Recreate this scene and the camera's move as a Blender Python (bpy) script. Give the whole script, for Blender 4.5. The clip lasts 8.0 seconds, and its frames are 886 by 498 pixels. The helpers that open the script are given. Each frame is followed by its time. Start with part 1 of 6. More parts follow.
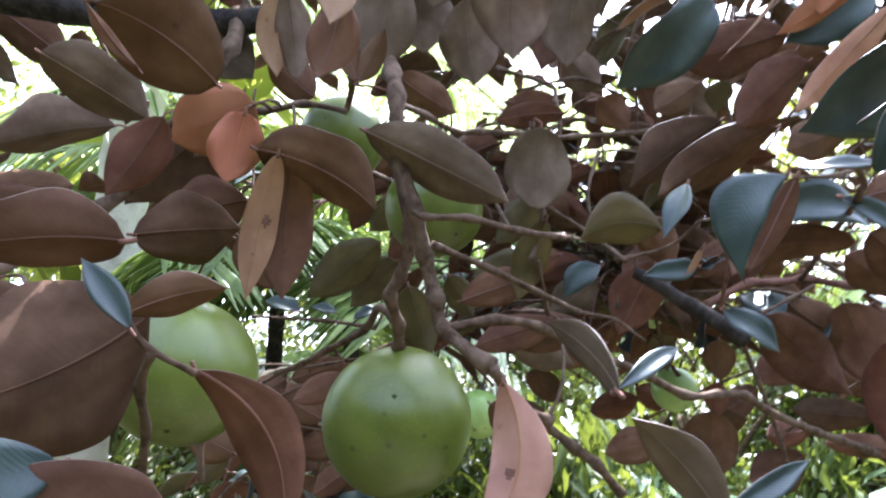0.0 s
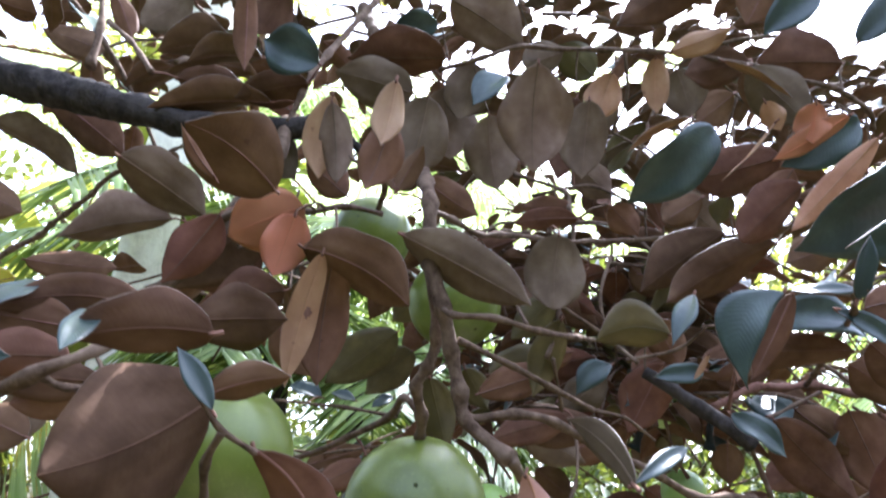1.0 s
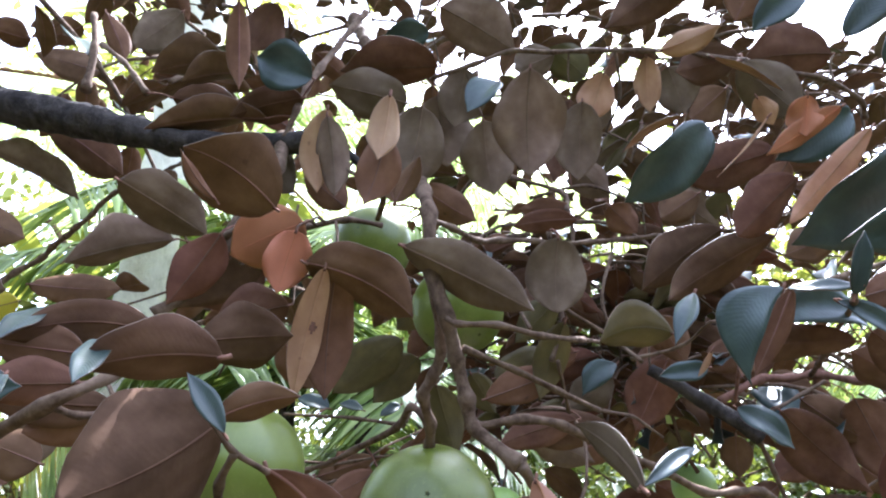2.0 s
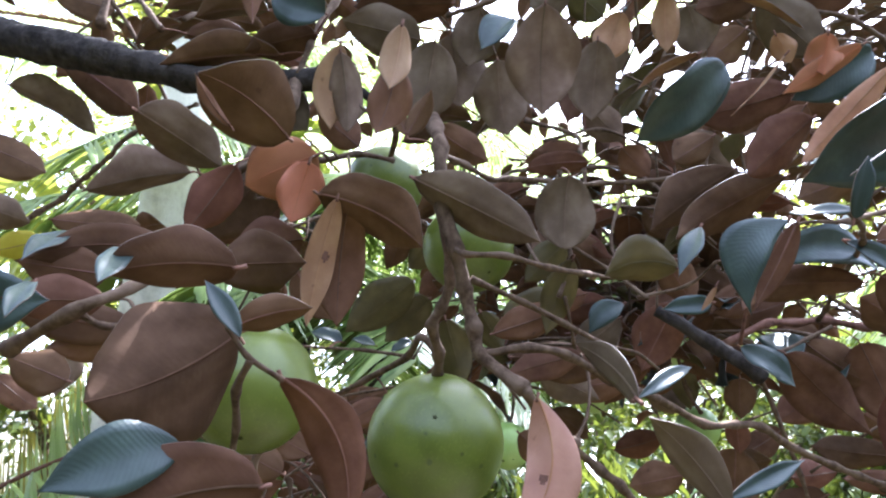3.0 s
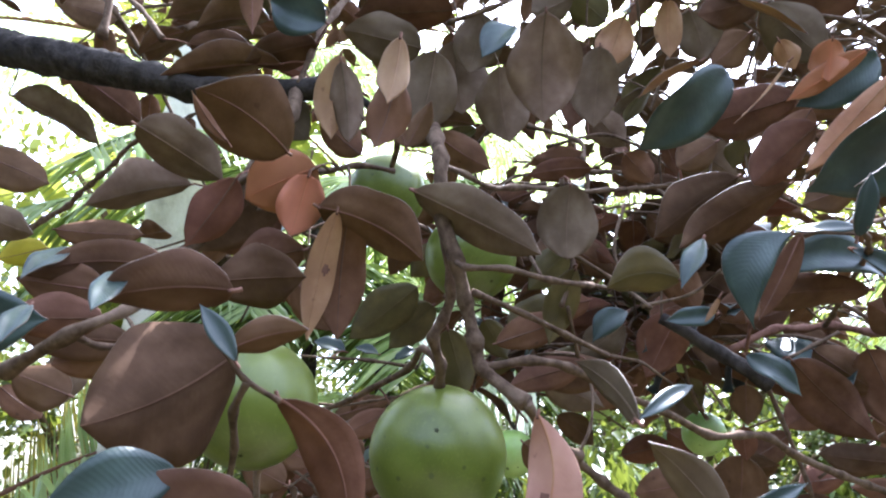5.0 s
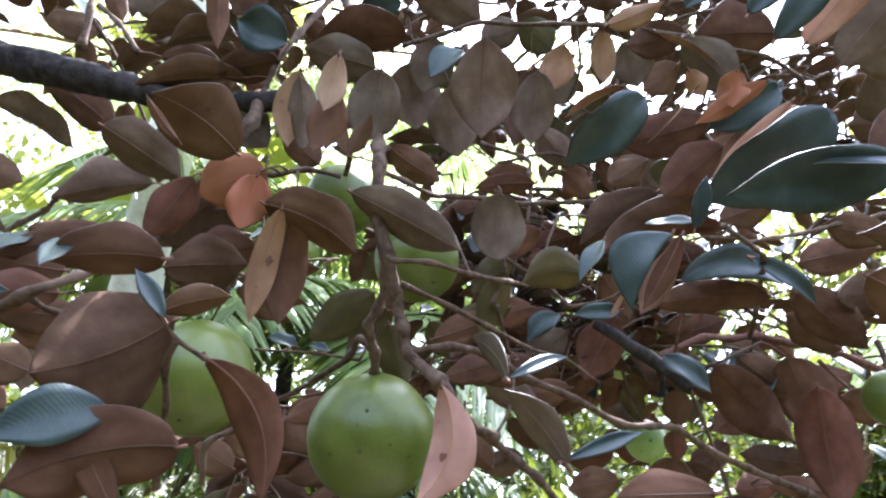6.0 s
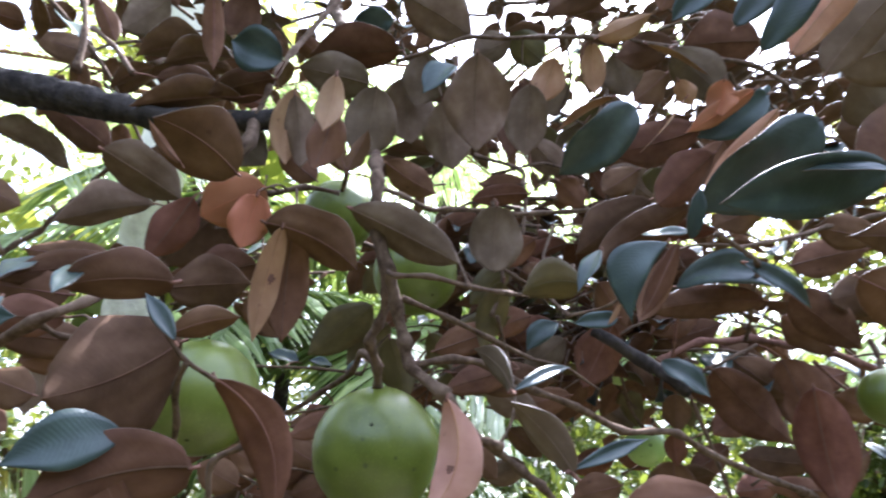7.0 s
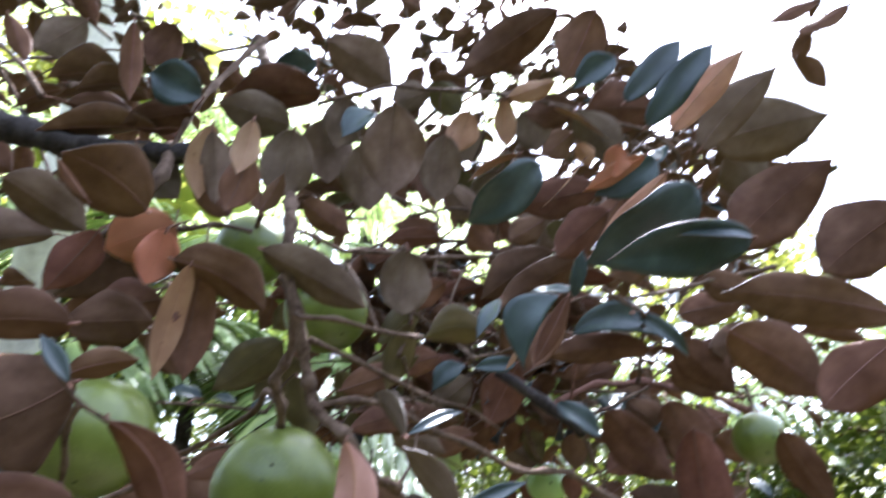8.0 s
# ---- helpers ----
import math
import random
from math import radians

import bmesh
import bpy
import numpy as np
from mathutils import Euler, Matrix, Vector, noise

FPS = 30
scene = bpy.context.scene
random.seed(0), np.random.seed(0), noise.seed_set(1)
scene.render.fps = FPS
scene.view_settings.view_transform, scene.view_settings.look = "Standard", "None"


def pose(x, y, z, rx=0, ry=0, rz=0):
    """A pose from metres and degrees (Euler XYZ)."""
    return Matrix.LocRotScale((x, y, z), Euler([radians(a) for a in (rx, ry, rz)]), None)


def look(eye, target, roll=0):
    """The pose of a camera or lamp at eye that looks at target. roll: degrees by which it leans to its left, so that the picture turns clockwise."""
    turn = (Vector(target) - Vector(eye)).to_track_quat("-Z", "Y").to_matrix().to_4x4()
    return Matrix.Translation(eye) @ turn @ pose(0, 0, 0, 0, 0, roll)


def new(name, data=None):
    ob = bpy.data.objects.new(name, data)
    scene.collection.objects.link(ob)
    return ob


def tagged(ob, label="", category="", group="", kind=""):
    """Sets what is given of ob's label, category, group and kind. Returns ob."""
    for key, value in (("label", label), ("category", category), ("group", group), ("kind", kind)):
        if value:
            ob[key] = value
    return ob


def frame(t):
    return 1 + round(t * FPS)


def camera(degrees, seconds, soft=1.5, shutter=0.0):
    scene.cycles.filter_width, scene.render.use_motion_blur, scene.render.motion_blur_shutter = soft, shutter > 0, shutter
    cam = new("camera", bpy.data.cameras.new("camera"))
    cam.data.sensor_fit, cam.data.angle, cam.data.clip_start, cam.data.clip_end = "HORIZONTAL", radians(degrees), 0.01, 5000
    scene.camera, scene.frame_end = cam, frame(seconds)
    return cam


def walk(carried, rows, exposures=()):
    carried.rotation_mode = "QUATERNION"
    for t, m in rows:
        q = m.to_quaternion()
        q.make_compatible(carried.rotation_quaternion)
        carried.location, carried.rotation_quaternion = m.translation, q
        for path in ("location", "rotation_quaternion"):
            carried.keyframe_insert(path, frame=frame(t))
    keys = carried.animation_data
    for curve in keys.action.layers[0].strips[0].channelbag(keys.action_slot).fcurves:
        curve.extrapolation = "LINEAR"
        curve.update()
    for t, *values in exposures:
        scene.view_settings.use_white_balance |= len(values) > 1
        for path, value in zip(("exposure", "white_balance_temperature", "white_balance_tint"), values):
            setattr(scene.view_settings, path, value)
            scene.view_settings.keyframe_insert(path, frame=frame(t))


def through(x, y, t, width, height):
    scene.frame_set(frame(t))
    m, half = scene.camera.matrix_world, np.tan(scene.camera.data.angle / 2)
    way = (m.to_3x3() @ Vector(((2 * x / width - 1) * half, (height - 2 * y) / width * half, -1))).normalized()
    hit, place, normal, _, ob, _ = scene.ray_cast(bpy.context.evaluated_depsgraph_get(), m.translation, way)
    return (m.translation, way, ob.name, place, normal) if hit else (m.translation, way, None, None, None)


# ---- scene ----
cam = camera(70.6, 8.0, soft=2.1, shutter=0.5)
PATH = [
    (0, (-0.0359, 0.0474, 1.7251), (0.2379, 1.9756, 2.1799), 0.59),
    (0.2, (-0.0399, 0.0388, 1.7195), (0.2518, 1.9502, 2.2438), 1.24),
    (0.4, (-0.044, 0.0303, 1.7138), (0.21, 1.9247, 2.311), 1.36),
    (0.5, (-0.046, 0.026, 1.711), (0.177, 1.912, 2.337), 1.6),
    (0.7, (-0.0484, 0.0232, 1.7154), (0.1706, 1.8952, 2.3821), 2.1),
    (1, (-0.052, 0.019, 1.722), (0.184, 1.87, 2.442), 3.1),
    (1.2, (-0.0564, 0.0209, 1.7235), (0.1927, 1.8542, 2.4831), 1.93),
    (2.3, (-0.0502, 0.0133, 1.7249), (0.1812, 1.8721, 2.4259), 0.49),
    (2.5, (-0.049, 0.015, 1.723), (0.174, 1.88, 2.41), 0.6),
    (2.7, (-0.0494, 0.0138, 1.7182), (0.151, 1.8936, 2.4072), 0.99),
    (3, (-0.05, 0.012, 1.711), (0.146, 1.914, 2.297), 1.8),
    (3.2, (-0.0484, 0.0088, 1.711), (0.1096, 1.9148, 2.293), 2.09),
    (3.5, (-0.046, 0.004, 1.711), (0.119, 1.916, 2.272), 2.3),
    (3.7, (-0.046, 0.002, 1.7158), (0.1396, 1.9108, 2.241), 1.3),
    (4, (-0.046, -0.001, 1.723), (0.15, 1.903, 2.301), 1.3),
    (4.2, (-0.0492, 0.0033, 1.7245), (0.115, 1.9076, 2.3132), 0.58),
    (5.3, (-0.0432, 0.0116, 1.7094), (0.1435, 1.9177, 2.2856), 1.97),
    (5.5, (-0.033, 0, 1.701), (0.185, 1.907, 2.264), 1.7),
    (5.8, (-0.0228, -0.015, 1.6956), (0.2515, 1.8734, 2.3571), 1.67),
    (6, (-0.016, -0.025, 1.692), (0.199, 1.851, 2.35), 2.7),
    (6.2, (-0.0196, -0.0262, 1.6932), (0.1795, 1.8498, 2.3506), 0.31),
    (6.5, (-0.025, -0.028, 1.695), (0.113, 1.848, 2.374), 1.3),
    (6.8, (-0.0226, -0.0298, 1.6938), (0.1641, 1.8396, 2.3853), 1.49),
    (7, (-0.021, -0.031, 1.693), (0.214, 1.834, 2.378), 1),
    (7.2, (-0.0194, -0.0338, 1.693), (0.2869, 1.8216, 2.3889), 1.18),
    (7.5, (-0.017, -0.038, 1.693), (0.283, 1.803, 2.413), 1.8),
    (7.8, (-0.0164, -0.0464, 1.6942), (0.3503, 1.7574, 2.4005), 0.87),
    (8, (-0.016, -0.052, 1.695), (0.455, 1.727, 2.478), 0.5),
]
walk(cam, [(t, look(eye, target, roll)) for t, eye, target, roll in PATH], [(0.0, 3.15, 5340, 18), (5.5, 3.15, 5340, 18), (7.0, 2.98, 5340, 18), (8.0, 2.98, 5340, 18)])

# ---- light ----
world = bpy.data.worlds.new("world")
scene.world = world
world.use_nodes = True
wn, wl = world.node_tree.nodes, world.node_tree.links
sky = wn.new("ShaderNodeTexSky")
sky.sky_type, sky.sun_disc = "NISHITA", False
SUN_HEIGHT, SUN_AZIMUTH = 58.0, 34.0  # degrees above the horizon, and to the right of +y
sky.sun_elevation, sky.sun_rotation = radians(SUN_HEIGHT), radians(SUN_AZIMUTH)
sky.air_density, sky.dust_density, sky.ozone_density = 1.0, 3.0, 1.0
wn["Background"].inputs["Strength"].default_value = 0.15
haze = wn.new("ShaderNodeHueSaturation")  # a bright, hazy white sky
haze.inputs["Saturation"].default_value, haze.inputs["Value"].default_value = 0.45, 1.1
wl.new(sky.outputs[0], haze.inputs["Color"])
wl.new(haze.outputs[0], wn["Background"].inputs["Color"])
sun_data = bpy.data.lights.new("sun", "SUN")
sun_data.energy, sun_data.angle, sun_data.color = 4.5, radians(0.6), (1.0, 0.95, 0.86)
sun = new("sun", sun_data)
a, e = radians(SUN_AZIMUTH), radians(SUN_HEIGHT)
sun.matrix_world = look((0, 0, 0), (-math.sin(a) * math.cos(e), -math.cos(a) * math.cos(e), -math.sin(e)))


# ---- materials ----
def material(name):
    m = bpy.data.materials.new(name)
    m.use_nodes = True
    return m, m.node_tree.nodes, m.node_tree.links, m.node_tree.nodes["Principled BSDF"]


def ramp(n, l, fac, stops):
    r = n.new("ShaderNodeValToRGB")
    while len(r.color_ramp.elements) < len(stops):
        r.color_ramp.elements.new(0.5)
    for el, (p, c) in zip(r.color_ramp.elements, stops):
        el.position, el.color = p, (*c, 1)
    l.new(fac, r.inputs[0])
    return r.outputs[0]


def noise_tex(n, l, scale, detail=3.0, rough=0.55, coord="Object", stretch=(1, 1, 1)):
    tc, mp, t = n.new("ShaderNodeTexCoord"), n.new("ShaderNodeMapping"), n.new("ShaderNodeTexNoise")
    mp.inputs["Scale"].default_value = stretch
    t.inputs["Scale"].default_value, t.inputs["Detail"].default_value, t.inputs["Roughness"].default_value = scale, detail, rough
    l.new(tc.outputs[coord], mp.inputs[0])
    l.new(mp.outputs[0], t.inputs[0])
    return t.outputs["Fac"]


def math_node(n, l, op, x, y):
    m = n.new("ShaderNodeMath")
    m.operation = op
    for k, v in enumerate((x, y)):
        if isinstance(v, (int, float)):
            m.inputs[k].default_value = v
        else:
            l.new(v, m.inputs[k])
    return m.outputs[0]


def mixed(n, l, fac, x, y, kind="MIX"):
    m = n.new("ShaderNodeMix")
    m.data_type, m.blend_type = "RGBA", kind
    for k, v in ((0, fac), (6, x), (7, y)):
        if isinstance(v, (int, float)):
            m.inputs[k].default_value = v
        elif isinstance(v, tuple):
            m.inputs[k].default_value = (*v, 1)
        else:
            l.new(v, m.inputs[k])
    return m.outputs[2]


def veins(n, l, count):
    """Fine side veins that leave the midrib at a slant, in the leaf's own u, v."""
    tc, sep = n.new("ShaderNodeTexCoord"), n.new("ShaderNodeSeparateXYZ")
    l.new(tc.outputs["UV"], sep.inputs[0])
    side = math_node(n, l, "ABSOLUTE", sep.outputs[1], 0.0)
    lean = math_node(n, l, "SUBTRACT", sep.outputs[0], math_node(n, l, "MULTIPLY", side, 0.16))
    return math_node(n, l, "SINE", math_node(n, l, "MULTIPLY", lean, count * 6.283), 0.0)


def leaf_material(name, dark, mid, light, rough, through, glow, gloss, count, sheen=0.0, blotch=None, coat=0.0, relief=0.05):
    m, n, l, p = material(name)
    grain = noise_tex(n, l, 60, 4)
    fine = noise_tex(n, l, 420, 3)
    col = ramp(n, l, grain, [(0.3, dark), (0.52, mid), (0.75, light)])
    info = n.new("ShaderNodeObjectInfo")
    geo = n.new("ShaderNodeNewGeometry")
    either = math_node(n, l, "FRACT", math_node(n, l, "ADD", info.outputs["Random"], geo.outputs["Random Per Island"]), 0.0)
    hsv = n.new("ShaderNodeHueSaturation")
    l.new(col, hsv.inputs["Color"])
    l.new(math_node(n, l, "ADD", math_node(n, l, "MULTIPLY", either, 0.4), 0.8), hsv.inputs["Value"])
    l.new(math_node(n, l, "ADD", math_node(n, l, "MULTIPLY", either, -0.02), 0.51), hsv.inputs["Hue"])
    col = hsv.outputs[0]
    if blotch:
        spot = ramp(n, l, noise_tex(n, l, 95, 2), [(0.72, (0, 0, 0)), (0.77, (0.8, 0.8, 0.8))])
        col = mixed(n, l, spot, col, blotch)
    vein = veins(n, l, count)
    col = mixed(n, l, math_node(n, l, "MULTIPLY", math_node(n, l, "GREATER_THAN", vein, 0.95), 0.07), col, light)
    l.new(col, p.inputs["Base Color"])
    l.new(math_node(n, l, "ADD", math_node(n, l, "MULTIPLY", fine, 0.16), rough - 0.08), p.inputs["Roughness"])
    p.inputs["Specular IOR Level"].default_value = gloss
    p.inputs["Sheen Weight"].default_value = sheen
    p.inputs["Coat Weight"].default_value = coat
    p.inputs["Coat Roughness"].default_value = 0.28
    p.inputs["Sheen Roughness"].default_value = 0.4
    p.inputs["Sheen Tint"].default_value = (*light, 1)
    bump = n.new("ShaderNodeBump")
    bump.inputs["Strength"].default_value, bump.inputs["Distance"].default_value = 0.25, 0.0004
    l.new(math_node(n, l, "ADD", math_node(n, l, "MULTIPLY", vein, relief), fine), bump.inputs["Height"])
    l.new(bump.outputs[0], p.inputs["Normal"])
    tr, mix = n.new("ShaderNodeBsdfTranslucent"), n.new("ShaderNodeMixShader")
    tr.inputs["Color"].default_value = (*glow, 1)
    mix.inputs[0].default_value = through
    l.new(p.outputs[0], mix.inputs[1])
    l.new(tr.outputs[0], mix.inputs[2])
    l.new(mix.outputs[0], n["Material Output"].inputs[0])
    return m


RUST_D, RUST_M, RUST_L = (0.102, 0.051, 0.028), (0.154, 0.081, 0.046), (0.22, 0.122, 0.073)
UPPER = leaf_material("leaf_upper_green", (0.019, 0.029, 0.025), (0.03, 0.044, 0.038), (0.048, 0.07, 0.059), 0.42, 0.06, (0.10, 0.16, 0.03), 0.36, 22, coat=0.06, relief=0.16)
UNDER = leaf_material("leaf_underside_rust", RUST_D, RUST_M, RUST_L, 0.72, 0.17, (0.30, 0.15, 0.075), 0.1, 24, 0.0, (0.07, 0.035, 0.022))
UNDER_RED = leaf_material("leaf_underside_red_brown", (0.085, 0.038, 0.022), (0.128, 0.059, 0.035), (0.185, 0.091, 0.055), 0.72, 0.12, (0.36, 0.10, 0.04), 0.1, 24, 0.0)
# young copper leaf with the backlight put into its bright base colour
UNDER_COPPER_BACKLIT = leaf_material("leaf_underside_copper_backlit", (0.5, 0.19, 0.09), (0.64, 0.265, 0.135), (0.72, 0.33, 0.19), 0.5, 0.55, (0.98, 0.46, 0.22), 0.25, 24, 0.1)
# faded tan, with sunlight put into the colour of light-facing leaf parts
UNDER_TAN_LIT = leaf_material("leaf_underside_tan_lit", (0.25, 0.126, 0.062), (0.345, 0.188, 0.096), (0.44, 0.265, 0.145), 0.55, 0.2, (0.6, 0.32, 0.14), 0.25, 24, 0.2, (0.14, 0.07, 0.04))
UNDER_PALE = leaf_material("leaf_underside_dry_pink", (0.28, 0.142, 0.088), (0.37, 0.2, 0.128), (0.46, 0.268, 0.18), 0.5, 0.2, (0.7, 0.34, 0.22), 0.3, 24, 0.2, (0.2, 0.09, 0.06))
UNDER_OLIVE = leaf_material("leaf_underside_olive", (0.058, 0.043, 0.016), (0.09, 0.067, 0.024), (0.14, 0.105, 0.038), 0.5, 0.16, (0.35, 0.28, 0.05), 0.3, 24, 0.1)
RIB = leaf_material("leaf_midrib", (0.115, 0.05, 0.032), (0.16, 0.074, 0.048), (0.21, 0.105, 0.072), 0.5, 0.0, (0.3, 0.1, 0.05), 0.3, 10)
RIM = leaf_material("leaf_rim", (0.1, 0.06, 0.042), (0.14, 0.09, 0.065), (0.19, 0.13, 0.1), 0.45, 0.1, (0.5, 0.35, 0.2), 0.4, 10)
RIBS = {"yellow": UNDER_TAN_LIT, "copper": UNDER_COPPER_BACKLIT, "tan": UNDER_TAN_LIT, "olive": UNDER_OLIVE, "pale": UNDER_TAN_LIT}
# grey-brown variety, also on high leaves to put haze into their colour
UNDER_GREY = leaf_material("leaf_underside_grey_brown", (0.1, 0.066, 0.042), (0.15, 0.102, 0.067), (0.22, 0.158, 0.108), 0.72, 0.17, (0.28, 0.18, 0.085), 0.1, 24, 0.0)
# darker copy of the rust underside; shade is put into its colour
UNDER_SHADED = leaf_material("leaf_underside_rust_shaded", (0.066, 0.033, 0.019), (0.102, 0.053, 0.031), (0.15, 0.082, 0.05), 0.72, 0.1, (0.24, 0.09, 0.04), 0.1, 24, 0.0)
UNDER_YELLOW = leaf_material("leaf_yellow", (0.5, 0.36, 0.03), (0.62, 0.48, 0.04), (0.7, 0.58, 0.08), 0.5, 0.45, (0.9, 0.7, 0.06), 0.3, 20)
RIBS.update(dark=UNDER_SHADED, grey=UNDER_GREY)
UNDERS = {"dark": UNDER_SHADED, "yellow": UNDER_YELLOW, "grey": UNDER_GREY, "": UNDER, "red": UNDER_RED, "copper": UNDER_COPPER_BACKLIT, "tan": UNDER_TAN_LIT, "pale": UNDER_PALE, "olive": UNDER_OLIVE}


def bark_material(name, dark, mid, light, scale=70, depth=0.002):
    m, n, l, p = material(name)
    grain = noise_tex(n, l, scale, 6, 0.65, stretch=(1, 1, 0.85))
    patch = noise_tex(n, l, scale * 0.25, 3)
    col = ramp(n, l, grain, [(0.3, dark), (0.5, mid), (0.72, light)])
    col = mixed(n, l, ramp(n, l, patch, [(0.5, (0, 0, 0)), (0.68, (0.7, 0.7, 0.7))]), col, light)
    l.new(col, p.inputs["Base Color"])
    p.inputs["Roughness"].default_value = 0.9
    p.inputs["Specular IOR Level"].default_value = 0.1
    bump = n.new("ShaderNodeBump")
    bump.inputs["Strength"].default_value, bump.inputs["Distance"].default_value = 0.8, depth
    l.new(grain, bump.inputs["Height"])
    l.new(bump.outputs[0], p.inputs["Normal"])
    return m


BARK_TWIG = bark_material("bark_twig_brown", (0.042, 0.026, 0.016), (0.096, 0.062, 0.041), (0.18, 0.125, 0.088), 160, 0.0012)
BARK_LIMB = bark_material("bark_limb_dark_grey", (0.012, 0.01, 0.009), (0.033, 0.027, 0.024), (0.075, 0.063, 0.056), 90, 0.004)
# pale bark, brightened further to stand in for sun on the trunks
BARK_PALM = bark_material("bark_palm_pale", (0.52, 0.48, 0.39), (0.7, 0.65, 0.55), (0.8, 0.76, 0.67), 16, 0.01)
STALK = bark_material("stalk_red_brown", (0.085, 0.042, 0.03), (0.145, 0.072, 0.05), (0.21, 0.115, 0.085), 200, 0.0006)


def fruit_material(name, dark, mid, light):
    m, n, l, p = material(name)
    cloud = noise_tex(n, l, 26, 4)
    speck = noise_tex(n, l, 520, 2)
    col = ramp(n, l, cloud, [(0.28, dark), (0.5, mid), (0.74, light)])
    col = mixed(n, l, ramp(n, l, speck, [(0.56, (0, 0, 0)), (0.68, (0.35, 0.35, 0.35))]), col, light)
    tc, vor = n.new("ShaderNodeTexCoord"), n.new("ShaderNodeTexVoronoi")
    l.new(tc.outputs["Object"], vor.inputs[0])
    vor.inputs["Scale"].default_value = 85
    dots = ramp(n, l, math_node(n, l, "ADD", vor.outputs["Distance"], math_node(n, l, "MULTIPLY", noise_tex(n, l, 45, 2), 0.5)), [(0.31, (0.8, 0.8, 0.8)), (0.37, (0, 0, 0))])
    col = mixed(n, l, dots, col, (0.045, 0.06, 0.014))
    l.new(col, p.inputs["Base Color"])
    l.new(math_node(n, l, "ADD", math_node(n, l, "MULTIPLY", cloud, 0.24), 0.24), p.inputs["Roughness"])
    p.inputs["Specular IOR Level"].default_value = 0.5
    p.inputs["Subsurface Weight"].default_value = 0.12
    p.inputs["Subsurface Radius"].default_value = (0.008, 0.012, 0.003)
    p.inputs["Subsurface Scale"].default_value = 0.6
    bump = n.new("ShaderNodeBump")
    bump.inputs["Strength"].default_value, bump.inputs["Distance"].default_value = 0.35, 0.0015
    l.new(cloud, bump.inputs["Height"])
    l.new(bump.outputs[0], p.inputs["Normal"])
    return m


FRUIT = fruit_material("fruit_skin_green", (0.078, 0.098, 0.011), (0.108, 0.133, 0.016), (0.158, 0.184, 0.032))
YOUNG = fruit_material("fruit_skin_young", (0.24, 0.38, 0.09), (0.32, 0.46, 0.12), (0.42, 0.55, 0.2))
SCAR = bark_material("scar_dark_brown", (0.02, 0.025, 0.01), (0.045, 0.05, 0.02), (0.08, 0.09, 0.03), 300, 0.0005)


def green_material(name, dark, mid, light, glow, through=0.35, scale=3.0):
    m, n, l, p = material(name)
    geo = n.new("ShaderNodeNewGeometry")
    tone = math_node(n, l, "ADD", math_node(n, l, "MULTIPLY", geo.outputs["Random Per Island"], 0.6), math_node(n, l, "MULTIPLY", noise_tex(n, l, scale, 3), 0.5))
    col = ramp(n, l, tone, [(0.2, dark), (0.5, mid), (0.85, light)])
    l.new(col, p.inputs["Base Color"])
    p.inputs["Roughness"].default_value = 0.38
    p.inputs["Specular IOR Level"].default_value = 0.45
    tr, mix = n.new("ShaderNodeBsdfTranslucent"), n.new("ShaderNodeMixShader")
    l.new(mixed(n, l, 0.5, col, glow), tr.inputs["Color"])
    mix.inputs[0].default_value = through
    l.new(p.outputs[0], mix.inputs[1])
    l.new(tr.outputs[0], mix.inputs[2])
    l.new(mix.outputs[0], n["Material Output"].inputs[0])
    return m


# for naturally pale leaflets, and for fronds with sunlight put into the colour
PALM_PALE_SUNLIT = green_material("palm_leaflet_pale_sunlit", (0.17, 0.24, 0.09), (0.3, 0.38, 0.16), (0.48, 0.54, 0.3), (0.72, 0.86, 0.32), 0.56)
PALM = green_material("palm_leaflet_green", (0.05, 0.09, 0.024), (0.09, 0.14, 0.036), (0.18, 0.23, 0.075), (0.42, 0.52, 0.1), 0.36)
PALM_DRY = green_material("palm_leaflet_yellow", (0.22, 0.19, 0.03), (0.34, 0.29, 0.05), (0.42, 0.38, 0.1), (0.6, 0.5, 0.08))
BROAD = green_material("broad_leaf_green", (0.022, 0.04, 0.007), (0.048, 0.076, 0.012), (0.11, 0.14, 0.025), (0.4, 0.45, 0.05), 0.22)
# whitish green that carries the sun on the leaves in its colour
SUNLIT_PALE_LEAF = green_material("broad_leaf_pale_sunlit", (0.14, 0.2, 0.1), (0.26, 0.35, 0.2), (0.46, 0.55, 0.38), (0.6, 0.75, 0.4), 0.3)
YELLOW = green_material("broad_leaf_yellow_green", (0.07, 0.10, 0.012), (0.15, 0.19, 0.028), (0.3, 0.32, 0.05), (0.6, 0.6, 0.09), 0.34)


def ground_material():
    m, n, l, p = material("ground_leaf_litter")
    big, small = noise_tex(n, l, 0.9, 5), noise_tex(n, l, 18, 5, 0.7)
    col = ramp(n, l, small, [(0.3, (0.036, 0.025, 0.015)), (0.5, (0.08, 0.056, 0.035)), (0.72, (0.16, 0.12, 0.078))])
    col = mixed(n, l, ramp(n, l, big, [(0.45, (0, 0, 0)), (0.6, (1, 1, 1))]), col, (0.055, 0.072, 0.024))
    l.new(col, p.inputs["Base Color"])
    p.inputs["Roughness"].default_value = 0.9
    bump = n.new("ShaderNodeBump")
    bump.inputs["Distance"].default_value = 0.03
    l.new(small, bump.inputs["Height"])
    l.new(bump.outputs[0], p.inputs["Normal"])
    return m


GROUND = ground_material()


